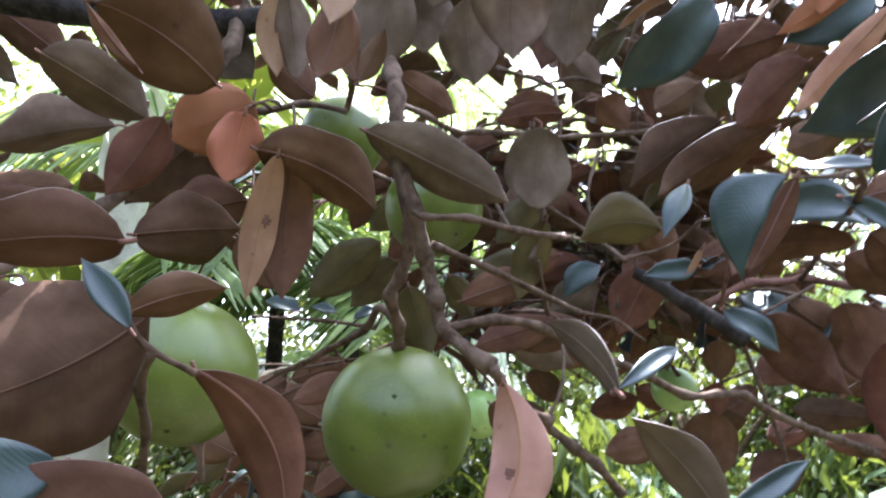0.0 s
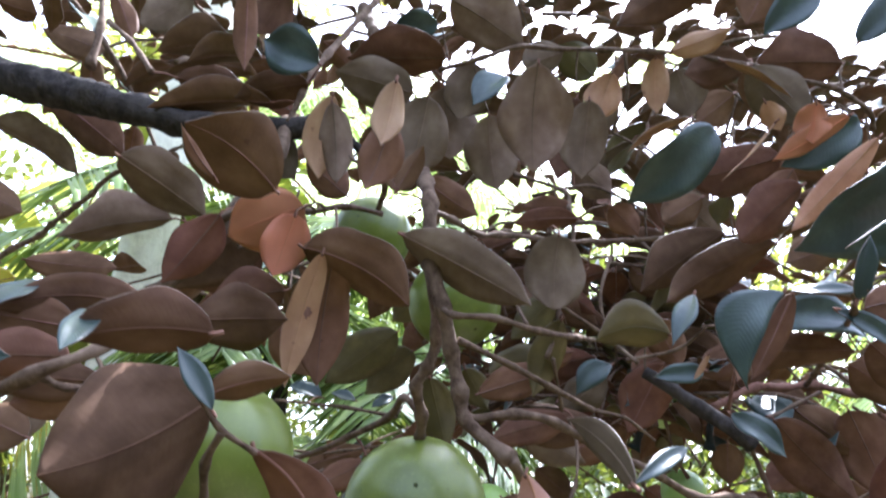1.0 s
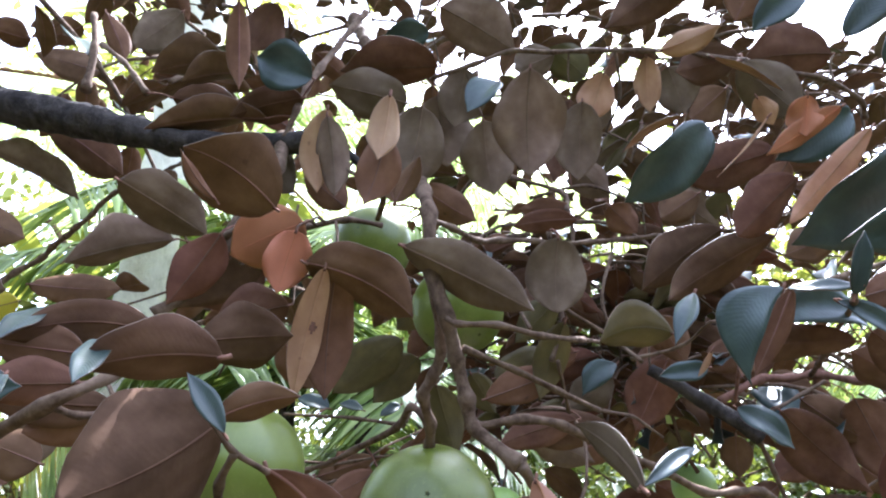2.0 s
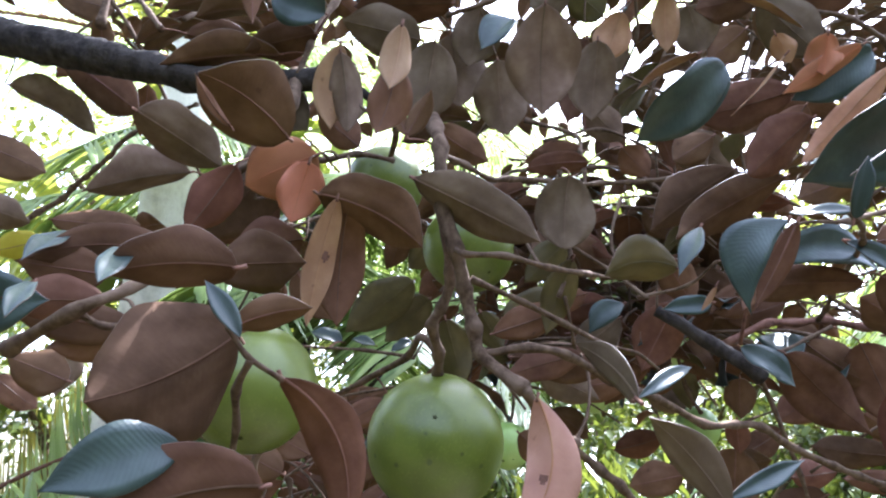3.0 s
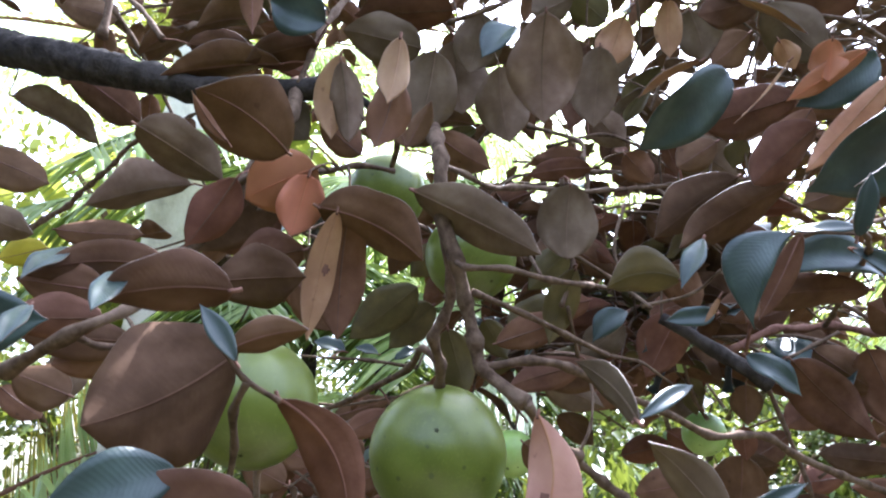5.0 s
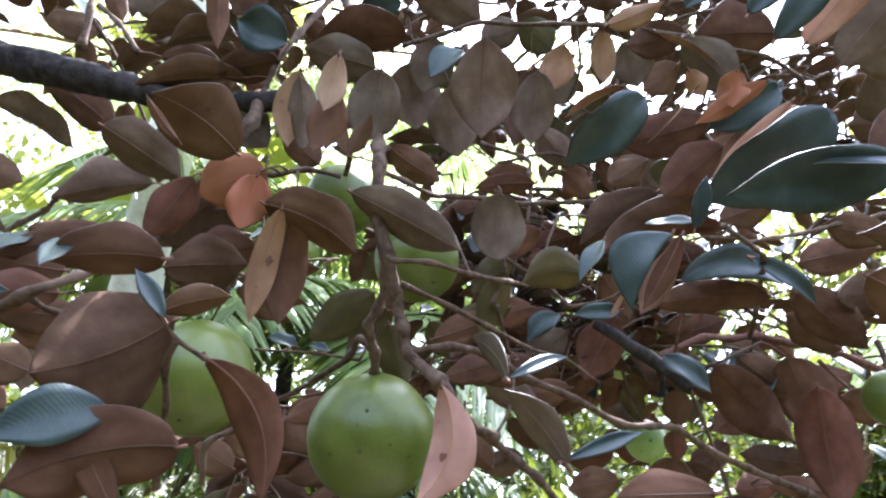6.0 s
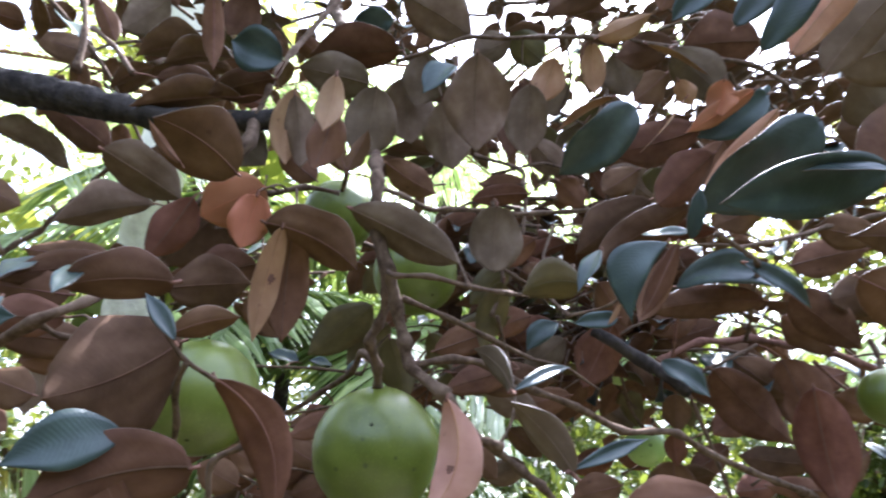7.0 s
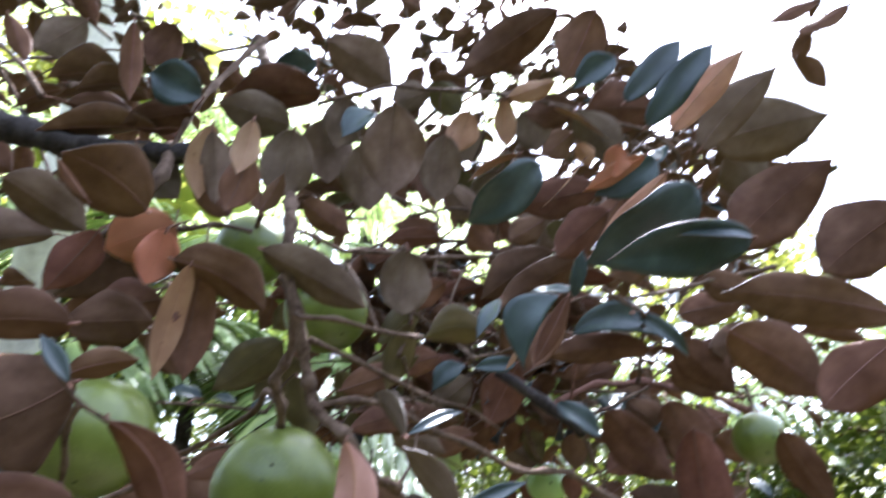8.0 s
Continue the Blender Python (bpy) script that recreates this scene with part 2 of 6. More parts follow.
# ---- builders ----
def part(name, verts, faces, mats, parent=None, label="", slots=None, smooth=True, uvs=None):
    me = bpy.data.meshes.new(name)
    me.from_pydata(verts, [], faces)
    for m in mats:
        me.materials.append(m)
    if slots is not None:
        me.polygons.foreach_set("material_index", slots)
    me.polygons.foreach_set("use_smooth", [smooth] * len(me.polygons))
    if uvs is not None:
        layer = me.uv_layers.new(name="uv")
        for lp in me.loops:
            layer.data[lp.index].uv = uvs[lp.vertex_index]
    me.update()
    ob = new(name, me)
    ob.parent = parent
    if label:
        ob["label"] = label
    return ob


def smooth_path(points, steps):
    """A Catmull-Rom curve through the points."""
    p = [Vector(q) for q in points]
    p = [2 * p[0] - p[1], *p, 2 * p[-1] - p[-2]]
    out = []
    for k in range(1, len(p) - 2):
        for s in range(steps):
            t = s / steps
            out.append(0.5 * (2 * p[k] + (p[k + 1] - p[k - 1]) * t + (2 * p[k - 1] - 5 * p[k] + 4 * p[k + 1] - p[k + 2]) * t * t
                              + (3 * p[k] - p[k - 1] - 3 * p[k + 1] + p[k + 2]) * t ** 3))
    return out + [p[-2]]


def tube(points, r0, r1, sides=8, steps=5, rough=0.0, verts=None, faces=None):
    """Adds a tapered round stem along the points, closed at both ends, a little knobbly."""
    verts, faces = ([] if verts is None else verts), ([] if faces is None else faces)
    line = smooth_path(points, steps)
    ring = []
    up = Vector((0.3, 0.2, 0.93))
    for k, c in enumerate(line):
        d = (line[min(k + 1, len(line) - 1)] - line[max(k - 1, 0)]).normalized()
        x = d.cross(up)
        x = x.normalized() if x.length > 0.05 else d.cross(Vector((1, 0, 0))).normalized()
        y = d.cross(x)
        r = r0 + (r1 - r0) * k / (len(line) - 1)
        row = []
        for s in range(sides):
            w = 6.2832 * s / sides
            skin = c + (x * math.cos(w) + y * math.sin(w)) * r
            rr = r * (1 + rough * (noise.noise(skin * 60) + 0.6 * noise.noise(skin * 170)))
            row.append(len(verts))
            verts.append(c + (x * math.cos(w) + y * math.sin(w)) * rr)
        ring.append(row)
    for r_a, r_b in zip(ring, ring[1:]):
        for s in range(sides):
            faces.append((r_a[s], r_a[(s + 1) % sides], r_b[(s + 1) % sides], r_b[s]))
    faces.append(tuple(reversed(ring[0])))
    faces.append(tuple(ring[-1]))
    return verts, faces


def leaf_shape(length, width, fold, curl, bend, seed, nu=11, nv=3, thick=0.00045, full=0.6, spots=()):
    """One leaf along +y with its upper side to +z: obovate, folded along the midrib, arched, with a wavy rim. Closed, with upper, under and rib faces."""
    rnd = random.Random(seed)
    f, wave, ph, asym = radians(fold), rnd.uniform(0.07, 0.2), rnd.uniform(0, 6.3), rnd.uniform(-0.09, 0.09)
    twist, cup, wob = radians(rnd.uniform(-26, 26)), rnd.uniform(-0.04, 0.16), rnd.uniform(0.01, 0.06)
    taper, drip = rnd.uniform(0.25, 0.85), rnd.uniform(0.1, 0.5)
    bend += rnd.uniform(-0.035, 0.035)
    full = max(full * rnd.uniform(0.9, 1.2), 0.46)
    mid, y, z, ang = [], 0.0, 0.0, radians(curl) * 0.9
    for k in range(nu + 1):
        mid.append((y, z))
        th = ang - 2 * ang * (k + 0.5) / nu
        y, z = y + math.cos(th) / nu, z + math.sin(th) / nu
    end = mid[-1]
    ca, sa, size = end[0], end[1], math.hypot(*end)
    mid = [((q * ca + s * sa) / size ** 2, (s * ca - q * sa) / size ** 2) for q, s in mid]
    verts, uvs, grid = [], [], []
    for layer in (1, -1):
        rows = []
        for k in range(nu + 1):
            u = k / nu
            h = width / 2 * (math.sin(math.pi * u ** 0.92) ** (full + taper * max(0.0, u - 0.47)) if 0 < k < nu else 0.012)
            if u > 0.86:
                h *= 1 - drip * (u - 0.86) / 0.14
            row = []
            for j in range(-nv, nv + 1):
                v = j / nv
                side = abs(v) * h
                lift = math.sin(f) * side + wave * side * math.sin(u * 8.5 + ph + (1.7 if v > 0 else 0)) * abs(v) - cup * abs(v) ** 2 * h
                row.append(len(verts))
                x = v * h * math.cos(f) * (1 + asym * (1 if v > 0 else -1)) * (1 + wob * math.sin(u * 11 + ph * 2 + (2.1 if v > 0 else 0)))
                ct, st = math.cos(twist * (u - 0.5)), math.sin(twist * (u - 0.5))
                x, lift = x * ct - lift * st, x * st + lift * ct
                verts.append(Vector((x + bend * length * 4 * u * (1 - u), mid[k][0] * length, mid[k][1] * length + lift + layer * thick / 2)))
                uvs.append((u, v))
            rows.append(row)
        grid.append(rows)
    faces, slots = [], []
    for layer, rows in enumerate(grid):
        for k in range(nu):
            for j in range(2 * nv):
                spot = any(((k + 0.5) / nu - hu) ** 2 * 36 + (((j + 0.5) / nv - 1) - hv) ** 2 < hr * hr for hu, hv, hr in spots)
                q = (rows[k][j], rows[k][j + 1], rows[k + 1][j + 1], rows[k + 1][j])
                faces.append(q if layer == 0 else (q[0], q[3], q[2], q[1]))
                slots.append(4 if spot else layer)
    loop = lambda rows: [rows[0][j] for j in range(2 * nv)] + [rows[k][2 * nv] for k in range(nu)] + [rows[nu][j] for j in range(2 * nv, 0, -1)] + [rows[k][0] for k in range(nu, 0, -1)]
    top, low = loop(grid[0]), loop(grid[1])
    for k in range(len(top)):
        faces.append((top[k], low[k], low[(k + 1) % len(low)], top[(k + 1) % len(top)]))
        slots.append(3)
    ridge = []
    for k in range(nu + 1):
        c = verts[grid[1][k][nv]]
        r = max(0.0008 * (1 - 0.75 * k / nu), 0.00018) * min(1.0, length / 0.06)
        ridge.append((len(verts), len(verts) + 1, len(verts) + 2))
        verts += [c + Vector((-r, 0, 0.0001)), c + Vector((0, 0, -r * 1.1)), c + Vector((r, 0, 0.0001))]
        uvs += [(k / nu, 0)] * 3
    for p, q in zip(ridge, ridge[1:]):
        for j in (0, 1):
            faces.append((p[j], q[j], q[j + 1], p[j + 1]))
            slots.append(2)
    return verts, faces, slots, uvs


def leaf_pose(base, tip, up):
    y = (Vector(tip) - Vector(base)).normalized()
    x = y.cross(Vector(up)).normalized()
    z = x.cross(y)
    m = Matrix((x, y, z)).transposed().to_4x4()
    m.translation = Vector(base)
    return m


leaf_count, stalk_ends = 0, []


def leaf(base, tip, width, up, fold=18, curl=15, kind="", bend=0.0, stem=None, tree=None, label="", full=0.6, spots=()):
    """A leaf of the tree from its base to its tip; up is the way its green upper side faces; stem is where its stalk leaves the twig."""
    global leaf_count
    leaf_count += 1
    length = (Vector(tip) - Vector(base)).length
    v, f, s, uv = leaf_shape(length, width, fold, curl, bend, leaf_count, 44 if spots else 20, 14 if spots else 3, 0.00045, full, spots)
    ob = part("leaf", v, f, [UPPER, UNDERS[kind], RIBS.get(kind, RIB), RIM, STALK], tree, label, s, True, uv)
    ob.matrix_basis = leaf_pose(base, tip, up)
    if stem:
        stalk_ends.append(stem)
        far = ob.matrix_basis.inverted() @ Vector(stem)
        r = 0.0008 if length > 0.03 else 0.0005
        v, f = tube([(0, 0.002, -0.0003), (far.x * 0.35, far.y * 0.5, far.z * 0.3), far], r, r * 1.1, 6, 4, 0.1)
        part("stalk", v, f, [STALK], ob)
    return ob


# ---- ground ----
v, f, NG = [], [], 48
for i in range(NG + 1):
    for j in range(NG + 1):
        x, y = [math.copysign(abs(q) ** 3.2, q) * 900 for q in (2 * i / NG - 1, 2 * j / NG - 1)]
        v.append((x, y, 0.06 * noise.noise(Vector((x, y, 0)) * 0.5) - 0.02))
for i in range(NG):
    for j in range(NG):
        q = i * (NG + 1) + j
        f.append((q, q + NG + 1, q + NG + 2, q + 1))
tagged(part("ground", v, f, [GROUND]), "leaf-littered earth with patches of low grass", "ground", kind="structure")

# ---- the star apple tree ----
tree = tagged(new("star_apple_tree"), "fruit tree with rust-brown leaf undersides and glossy green tops", "tree")

# trunk and crown boughs that carry the branches
v, f = tube([(-1.15, 0.62, -0.05), (-1.12, 0.6, 0.6), (-1.1, 0.58, 1.3), (-1.02, 0.6, 2.0), (-0.95, 0.7, 2.9)], 0.11, 0.05, 14, 6, 0.1)
part("trunk", v, f, [BARK_LIMB], tree)


twig_line = []  # points along every branch, for the shoots that carry the leaves


def bough(name, r0, r1, *points, mat=None):
    """A twig or branch that bends a little at its nodes, with a swollen knot at each."""
    rnd = random.Random(round(points[0][0] * 9000) + len(points))
    knots, line = [], [Vector(p) for p in points]
    for p, q in zip(line, line[1:]):
        knots.append(p)
        steps = int((q - p).length / 0.03)
        for k in range(1, steps):
            knots.append(p.lerp(q, (k + rnd.uniform(-0.25, 0.25)) / steps) + Vector((rnd.gauss(0, 1), rnd.gauss(0, 1), rnd.gauss(0, 1))) * min(r0, 0.003) * 0.45)
    knots.append(line[-1])
    twig_line.extend(smooth_path(knots, 4))
    v, f = tube(knots, r0, r1, 10 if mat is not BARK_LIMB else 20, 7, 0.2)
    if mat is not BARK_LIMB:
        centres = smooth_path(knots, 7)
        for k, c in enumerate(centres):
            near = abs((k + 3) % 7 - 3)
            swell = 1 + (0.34, 0.16, 0.0, -0.06)[near]
            for s in range(10):
                v[k * 10 + s] = c + (v[k * 10 + s] - c) * swell
    return part(name, v, f, [mat or BARK_TWIG], tree)


bough("branch", 0.0069, 0.0037, (-0.0887, 0.6692, 2.2924), (-0.0501, 0.5471, 2.1152), (-0.0261, 0.4274, 1.9653), (-0.0180, 0.3599, 1.8836), (-0.0161, 0.3529, 1.8435), (-0.0075, 0.3512, 1.8162), (-0.0011, 0.3584, 1.7942), (0.0049, 0.3601, 1.7729), (0.0097, 0.3600, 1.7571), (0.0297, 0.3429, 1.7384))
bough("branch", 0.0034, 0.0032, (-0.0164, 0.3624, 1.8471), (-0.0075, 0.3756, 1.8080), (-0.0115, 0.3833, 1.7883), (-0.0164, 0.3879, 1.7776), (-0.0103, 0.4031, 1.7632), (-0.0092, 0.4179, 1.7518))
bough("twig", 0.0025, 0.0023, (0.0096, 0.3597, 1.7577), (0.0345, 0.3550, 1.7621), (0.0595, 0.3633, 1.7602), (0.0927, 0.3846, 1.7490))
bough("twig", 0.0018, 0.0015, (-0.0090, 0.3511, 1.8168), (-0.0037, 0.3372, 1.8090), (0.0172, 0.3299, 1.8072), (0.0430, 0.3383, 1.8046), (0.0756, 0.3646, 1.8094))
bough("twig", 0.0018, 0.0017, (0.0021, 0.3559, 1.8000), (0.0358, 0.3660, 1.7900), (0.0671, 0.3865, 1.7821), (0.1021, 0.4165, 1.7758))
bough("twig", 0.0023, 0.0020, (-0.0103, 0.4031, 1.7632), (-0.0216, 0.4113, 1.7740), (-0.0290, 0.4374, 1.7639), (-0.0555, 0.4878, 1.7527), (-0.0923, 0.5506, 1.7403))
bough("twig", 0.0014, 0.0010, (-0.0207, 0.4773, 1.7694), (-0.0582, 0.5009, 1.7762), (-0.1122, 0.5378, 1.7820))
bough("branch", 0.0027, 0.0027, (0.0297, 0.3429, 1.7384), (0.0524, 0.3792, 1.7193), (0.0715, 0.3963, 1.7100), (0.0890, 0.3988, 1.6972), (0.1026, 0.4005, 1.6879), (0.1202, 0.4098, 1.6710))
bough("twig", 0.0023, 0.0030, (0.0927, 0.3846, 1.7490), (0.1269, 0.3944, 1.7399), (0.1670, 0.4157, 1.7266), (0.2227, 0.4407, 1.7271), (0.2561, 0.4623, 1.7154), (0.3054, 0.4826, 1.7014), (0.3696, 0.5123, 1.6863))
bough("limb", 0.0052, 0.0074, (0.1970, 0.5358, 1.8275), (0.2131, 0.5276, 1.8151), (0.2307, 0.5246, 1.8024), (0.2490, 0.5212, 1.7910), (0.2629, 0.5131, 1.7790), (0.2752, 0.5147, 1.7704), mat=BARK_LIMB)
bough("twig", 0.0021, 0.0015, (0.2707, 0.5132, 1.7762), (0.2880, 0.5224, 1.7450), (0.3085, 0.5285, 1.6922), (0.3174, 0.5352, 1.6709))
bough("twig", 0.0034, 0.0042, (0.2700, 0.5566, 1.8041), (0.3183, 0.5637, 1.8268), (0.3848, 0.5736, 1.8353), (0.4533, 0.5679, 1.8274), (0.5349, 0.5672, 1.8013), mat=STALK)
bough("twig", 0.0016, 0.0017, (0.2778, 0.5414, 1.7845), (0.3231, 0.5516, 1.7997), (0.3786, 0.5565, 1.8256))
bough("twig", 0.0019, 0.0019, (0.2641, 0.6404, 1.8118), (0.2792, 0.6537, 1.7704), (0.2964, 0.6601, 1.7469))
bough("limb", 0.0310, 0.0085, (-0.8176, 0.6710, 2.1579), (-0.5962, 0.6002, 2.0993), (-0.4268, 0.5509, 2.0574), (-0.3702, 0.5297, 2.0373), (-0.2903, 0.5064, 2.0143), (-0.2047, 0.4838, 1.9887), (-0.1423, 0.4674, 1.9830), (-0.1016, 0.4524, 1.9809), mat=BARK_LIMB)
bough("branch", 0.0060, 0.0042, (-0.1254, 0.4635, 1.9888), (-0.1254, 0.4446, 1.9527), (-0.1380, 0.4363, 1.9212), (-0.1528, 0.4314, 1.8811), (-0.1695, 0.4339, 1.8510), (-0.1900, 0.4329, 1.8316))
bough("twig", 0.0026, 0.0017, (-0.1552, 0.4302, 1.8852), (-0.1338, 0.4053, 1.8872), (-0.1173, 0.3936, 1.8844), (-0.0930, 0.3911, 1.8828), (-0.0691, 0.3865, 1.8871), (-0.0452, 0.3939, 1.8879))
bough("twig", 0.0017, 0.0012, (-0.1327, 0.4112, 1.8708), (-0.1210, 0.4022, 1.8768), (-0.1103, 0.4073, 1.8739))
bough("branch", 0.0027, 0.0021, (-0.1857, 0.2625, 1.7389), (-0.1572, 0.2438, 1.7508), (-0.1412, 0.2487, 1.7614), (-0.1317, 0.2594, 1.7727))
bough("twig", 0.0014, 0.0014, (-0.1582, 0.2458, 1.7517), (-0.1571, 0.2708, 1.7505), (-0.1482, 0.2845, 1.7538))
bough("twig", 0.0012, 0.0010, (-0.1019, 0.2382, 1.7473), (-0.0951, 0.2429, 1.7378), (-0.0835, 0.2526, 1.7309))
bough("twig", 0.0014, 0.0016, (-0.0939, 0.2432, 1.7367), (-0.1002, 0.2563, 1.7265), (-0.1017, 0.2720, 1.7135), (-0.1065, 0.2903, 1.6945), (-0.1096, 0.3080, 1.6767))
bough("twig", 0.0024, 0.0020, (-0.1022, 0.4552, 1.7115), (-0.1236, 0.4622, 1.6997), (-0.1248, 0.4722, 1.6729))
bough("twig", 0.0045, 0.0022, (-0.6049, 0.9966, 2.0161), (-0.5444, 0.9762, 2.0511), (-0.4008, 0.8325, 2.1009), (-0.2820, 0.7140, 2.0908))
bough("twig", 0.0038, 0.0023, (-0.3094, 0.5166, 2.0535), (-0.3129, 0.5214, 2.0999), (-0.3291, 0.5363, 2.1526))
bough("twig", 0.0027, 0.0025, (-0.2555, 0.5104, 2.0519), (-0.2972, 0.5483, 2.1090), (-0.3324, 0.5716, 2.1452))
bough("twig", 0.0024, 0.0031, (-0.1235, 0.4545, 1.9834), (-0.1169, 0.4547, 2.0099), (-0.1038, 0.4829, 2.0748), (-0.0694, 0.5263, 2.1784))
bough("twig", 0.0022, 0.0020, (-0.0064, 0.4737, 2.0662), (0.0620, 0.4565, 2.0897), (0.1318, 0.4473, 2.0909), (0.1919, 0.4068, 2.0636), (0.2331, 0.3872, 2.0443))
bough("twig", 0.0020, 0.0021, (0.2331, 0.3872, 2.0443), (0.3027, 0.3916, 2.0379), (0.3397, 0.4012, 2.0280), (0.3522, 0.4135, 2.0196))
bough("twig", 0.0020, 0.0020, (-0.0177, 0.3703, 1.8843), (0.0251, 0.4257, 1.8941), (0.1011, 0.4729, 1.9147), (0.1954, 0.4957, 1.9370), (0.2460, 0.4411, 1.9225))
bough("twig", 0.0017, 0.0014, (0.0754, 0.4290, 1.8095), (0.0846, 0.4284, 1.8370), (0.0807, 0.4293, 1.8653), (0.0748, 0.4169, 1.9009))
bough("twig", 0.0018, 0.0013, (0.0815, 0.4338, 1.8526), (0.1187, 0.4367, 1.8320), (0.1323, 0.4116, 1.8080))
bough("twig", 0.0025, 0.0016, (0.0900, 0.5815, 2.0318), (0.1365, 0.5627, 2.0085), (0.1301, 0.5209, 1.9492), (0.1245, 0.5145, 1.9104))
bough("twig", 0.0018, 0.0022, (0.2687, 0.4044, 1.8684), (0.3463, 0.4381, 1.8961), (0.4326, 0.4691, 1.9282), (0.5023, 0.4737, 1.9501))
bough("twig", 0.0015, 0.0023, (0.1664, 0.2637, 1.8194), (0.2026, 0.2995, 1.8264), (0.2564, 0.3622, 1.8416), (0.3154, 0.4628, 1.8396), (0.3729, 0.5652, 1.8330))
bough("twig", 0.0018, 0.0017, (0.4512, 0.5731, 1.8140), (0.4885, 0.5785, 1.7865), (0.4801, 0.5405, 1.7760), mat=STALK)
bough("branch", 0.0040, 0.0043, (0.3696, 0.5123, 1.6863), (0.4822, 0.5627, 1.6564))
bough("twig", 0.0011, 0.0014, (0.0756, 0.3646, 1.8094), (0.1048, 0.3906, 1.8162), (0.1299, 0.4136, 1.8328), (0.1419, 0.4259, 1.8536))
bough("twig", 0.0013, 0.0010, (0.0797, 0.4284, 1.8096), (0.0951, 0.4586, 1.7806), (0.1109, 0.5172, 1.7614))
bough("twig", 0.0012, 0.0010, (0.1021, 0.4165, 1.7758), (0.1401, 0.4542, 1.7771), (0.1869, 0.5055, 1.7674))
bough("twig", 0.0015, 0.0009, (0.1389, 0.4621, 1.9020), (0.1228, 0.4475, 1.8596), (0.1305, 0.4391, 1.8216))
bough("twig", 0.0012, 0.0010, (0.0520, 0.3948, 1.8229), (0.0449, 0.4340, 1.8647), (0.0355, 0.4757, 1.9003))
bough("twig", 0.0014, 0.0009, (0.1376, 0.4405, 1.8153), (0.1729, 0.4327, 1.8244), (0.1813, 0.4060, 1.8357))
bough("twig", 0.0017, 0.0010, (0.2839, 0.5548, 1.8043), (0.2768, 0.5206, 1.8416), (0.2786, 0.4934, 1.8565), mat=STALK)
bough("twig", 0.0018, 0.0012, (0.3848, 0.5736, 1.8353), (0.3807, 0.5845, 1.8072), (0.3882, 0.5772, 1.7660), mat=STALK)
bough("twig", 0.0015, 0.0009, (-0.1019, 0.4509, 1.9860), (-0.0693, 0.4388, 1.9492), (-0.0308, 0.4206, 1.9272))
bough("twig", 0.0011, 0.0011, (-0.1370, 0.6201, 1.7124), (-0.1078, 0.6144, 1.7180), (-0.0712, 0.6040, 1.7339))
bough("twig", 0.0010, 0.0011, (-0.1179, 0.5766, 1.6782), (-0.0881, 0.5979, 1.6977), (-0.0525, 0.6165, 1.6934))
bough("twig", 0.0019, 0.0013, (0.1101, 0.5865, 2.0114), (0.1658, 0.5748, 2.0242), (0.2300, 0.5750, 2.0015))
bough("twig", 0.0016, 0.0012, (0.1531, 0.4433, 2.0943), (0.1671, 0.4735, 2.0657), (0.1638, 0.5030, 2.0449))
bough("twig", 0.0015, 0.0011, (0.2835, 0.3967, 2.0306), (0.3171, 0.4217, 2.0093), (0.3745, 0.4515, 1.9960))
bough("twig", 0.0016, 0.0012, (0.2255, 0.7642, 1.7799), (0.2867, 0.7462, 1.8081), (0.3374, 0.7345, 1.8225))
bough("twig", 0.0016, 0.0012, (0.3166, 0.7821, 1.6998), (0.3880, 0.7590, 1.7384), (0.4488, 0.7422, 1.7632))
bough("twig", 0.0016, 0.0012, (0.4190, 0.6987, 1.8918), (0.5010, 0.6941, 1.8762), (0.5725, 0.6959, 1.8468))
bough("twig", 0.0015, 0.0011, (0.4507, 0.7155, 1.6892), (0.5103, 0.6912, 1.7348), (0.5600, 0.6730, 1.7675))
bough("twig", 0.0016, 0.0012, (0.5371, 0.7031, 1.8394), (0.5985, 0.7062, 1.8098), (0.6493, 0.7157, 1.7665))
bough("twig", 0.0015, 0.0011, (0.1295, 0.7252, 1.7731), (0.1860, 0.7224, 1.7613), (0.2326, 0.7256, 1.7366))
bough("twig", 0.0017, 0.0012, (0.3947, 0.7592, 1.8817), (0.4194, 0.7758, 1.8280), (0.4329, 0.7992, 1.7596))
bough("twig", 0.0015, 0.0011, (0.5515, 0.7022, 1.6909), (0.5731, 0.6771, 1.7518), (0.5848, 0.6580, 1.7997))
bough("twig", 0.0016, 0.0012, (0.2472, 0.7214, 1.8889), (0.3010, 0.7231, 1.8660), (0.3442, 0.7311, 1.8294))
bough("branch", 0.0018, 0.0033, (0.0496, 0.3801, 1.7179), (0.0623, 0.3849, 1.7150), (0.0721, 0.3920, 1.7127))
bough("twig", 0.0011, 0.0008, (0.0716, 0.3897, 1.7133), (0.0808, 0.3934, 1.7292), (0.0870, 0.4059, 1.7515), (0.0837, 0.4110, 1.7681))
bough("twig", 0.0011, 0.0007, (0.0122, 0.3602, 1.7554), (0.0266, 0.3593, 1.7385), (0.0381, 0.3770, 1.7303))
bough("twig", 0.0012, 0.0008, (-0.0875, 0.5495, 1.7418), (-0.0582, 0.5439, 1.7470), (-0.0196, 0.4838, 1.7511), (-0.0088, 0.4288, 1.7512))
bough("twig", 0.0014, 0.0010, (-0.1397, 0.6205, 1.7124), (-0.1246, 0.6129, 1.7279), (-0.0875, 0.5495, 1.7418))
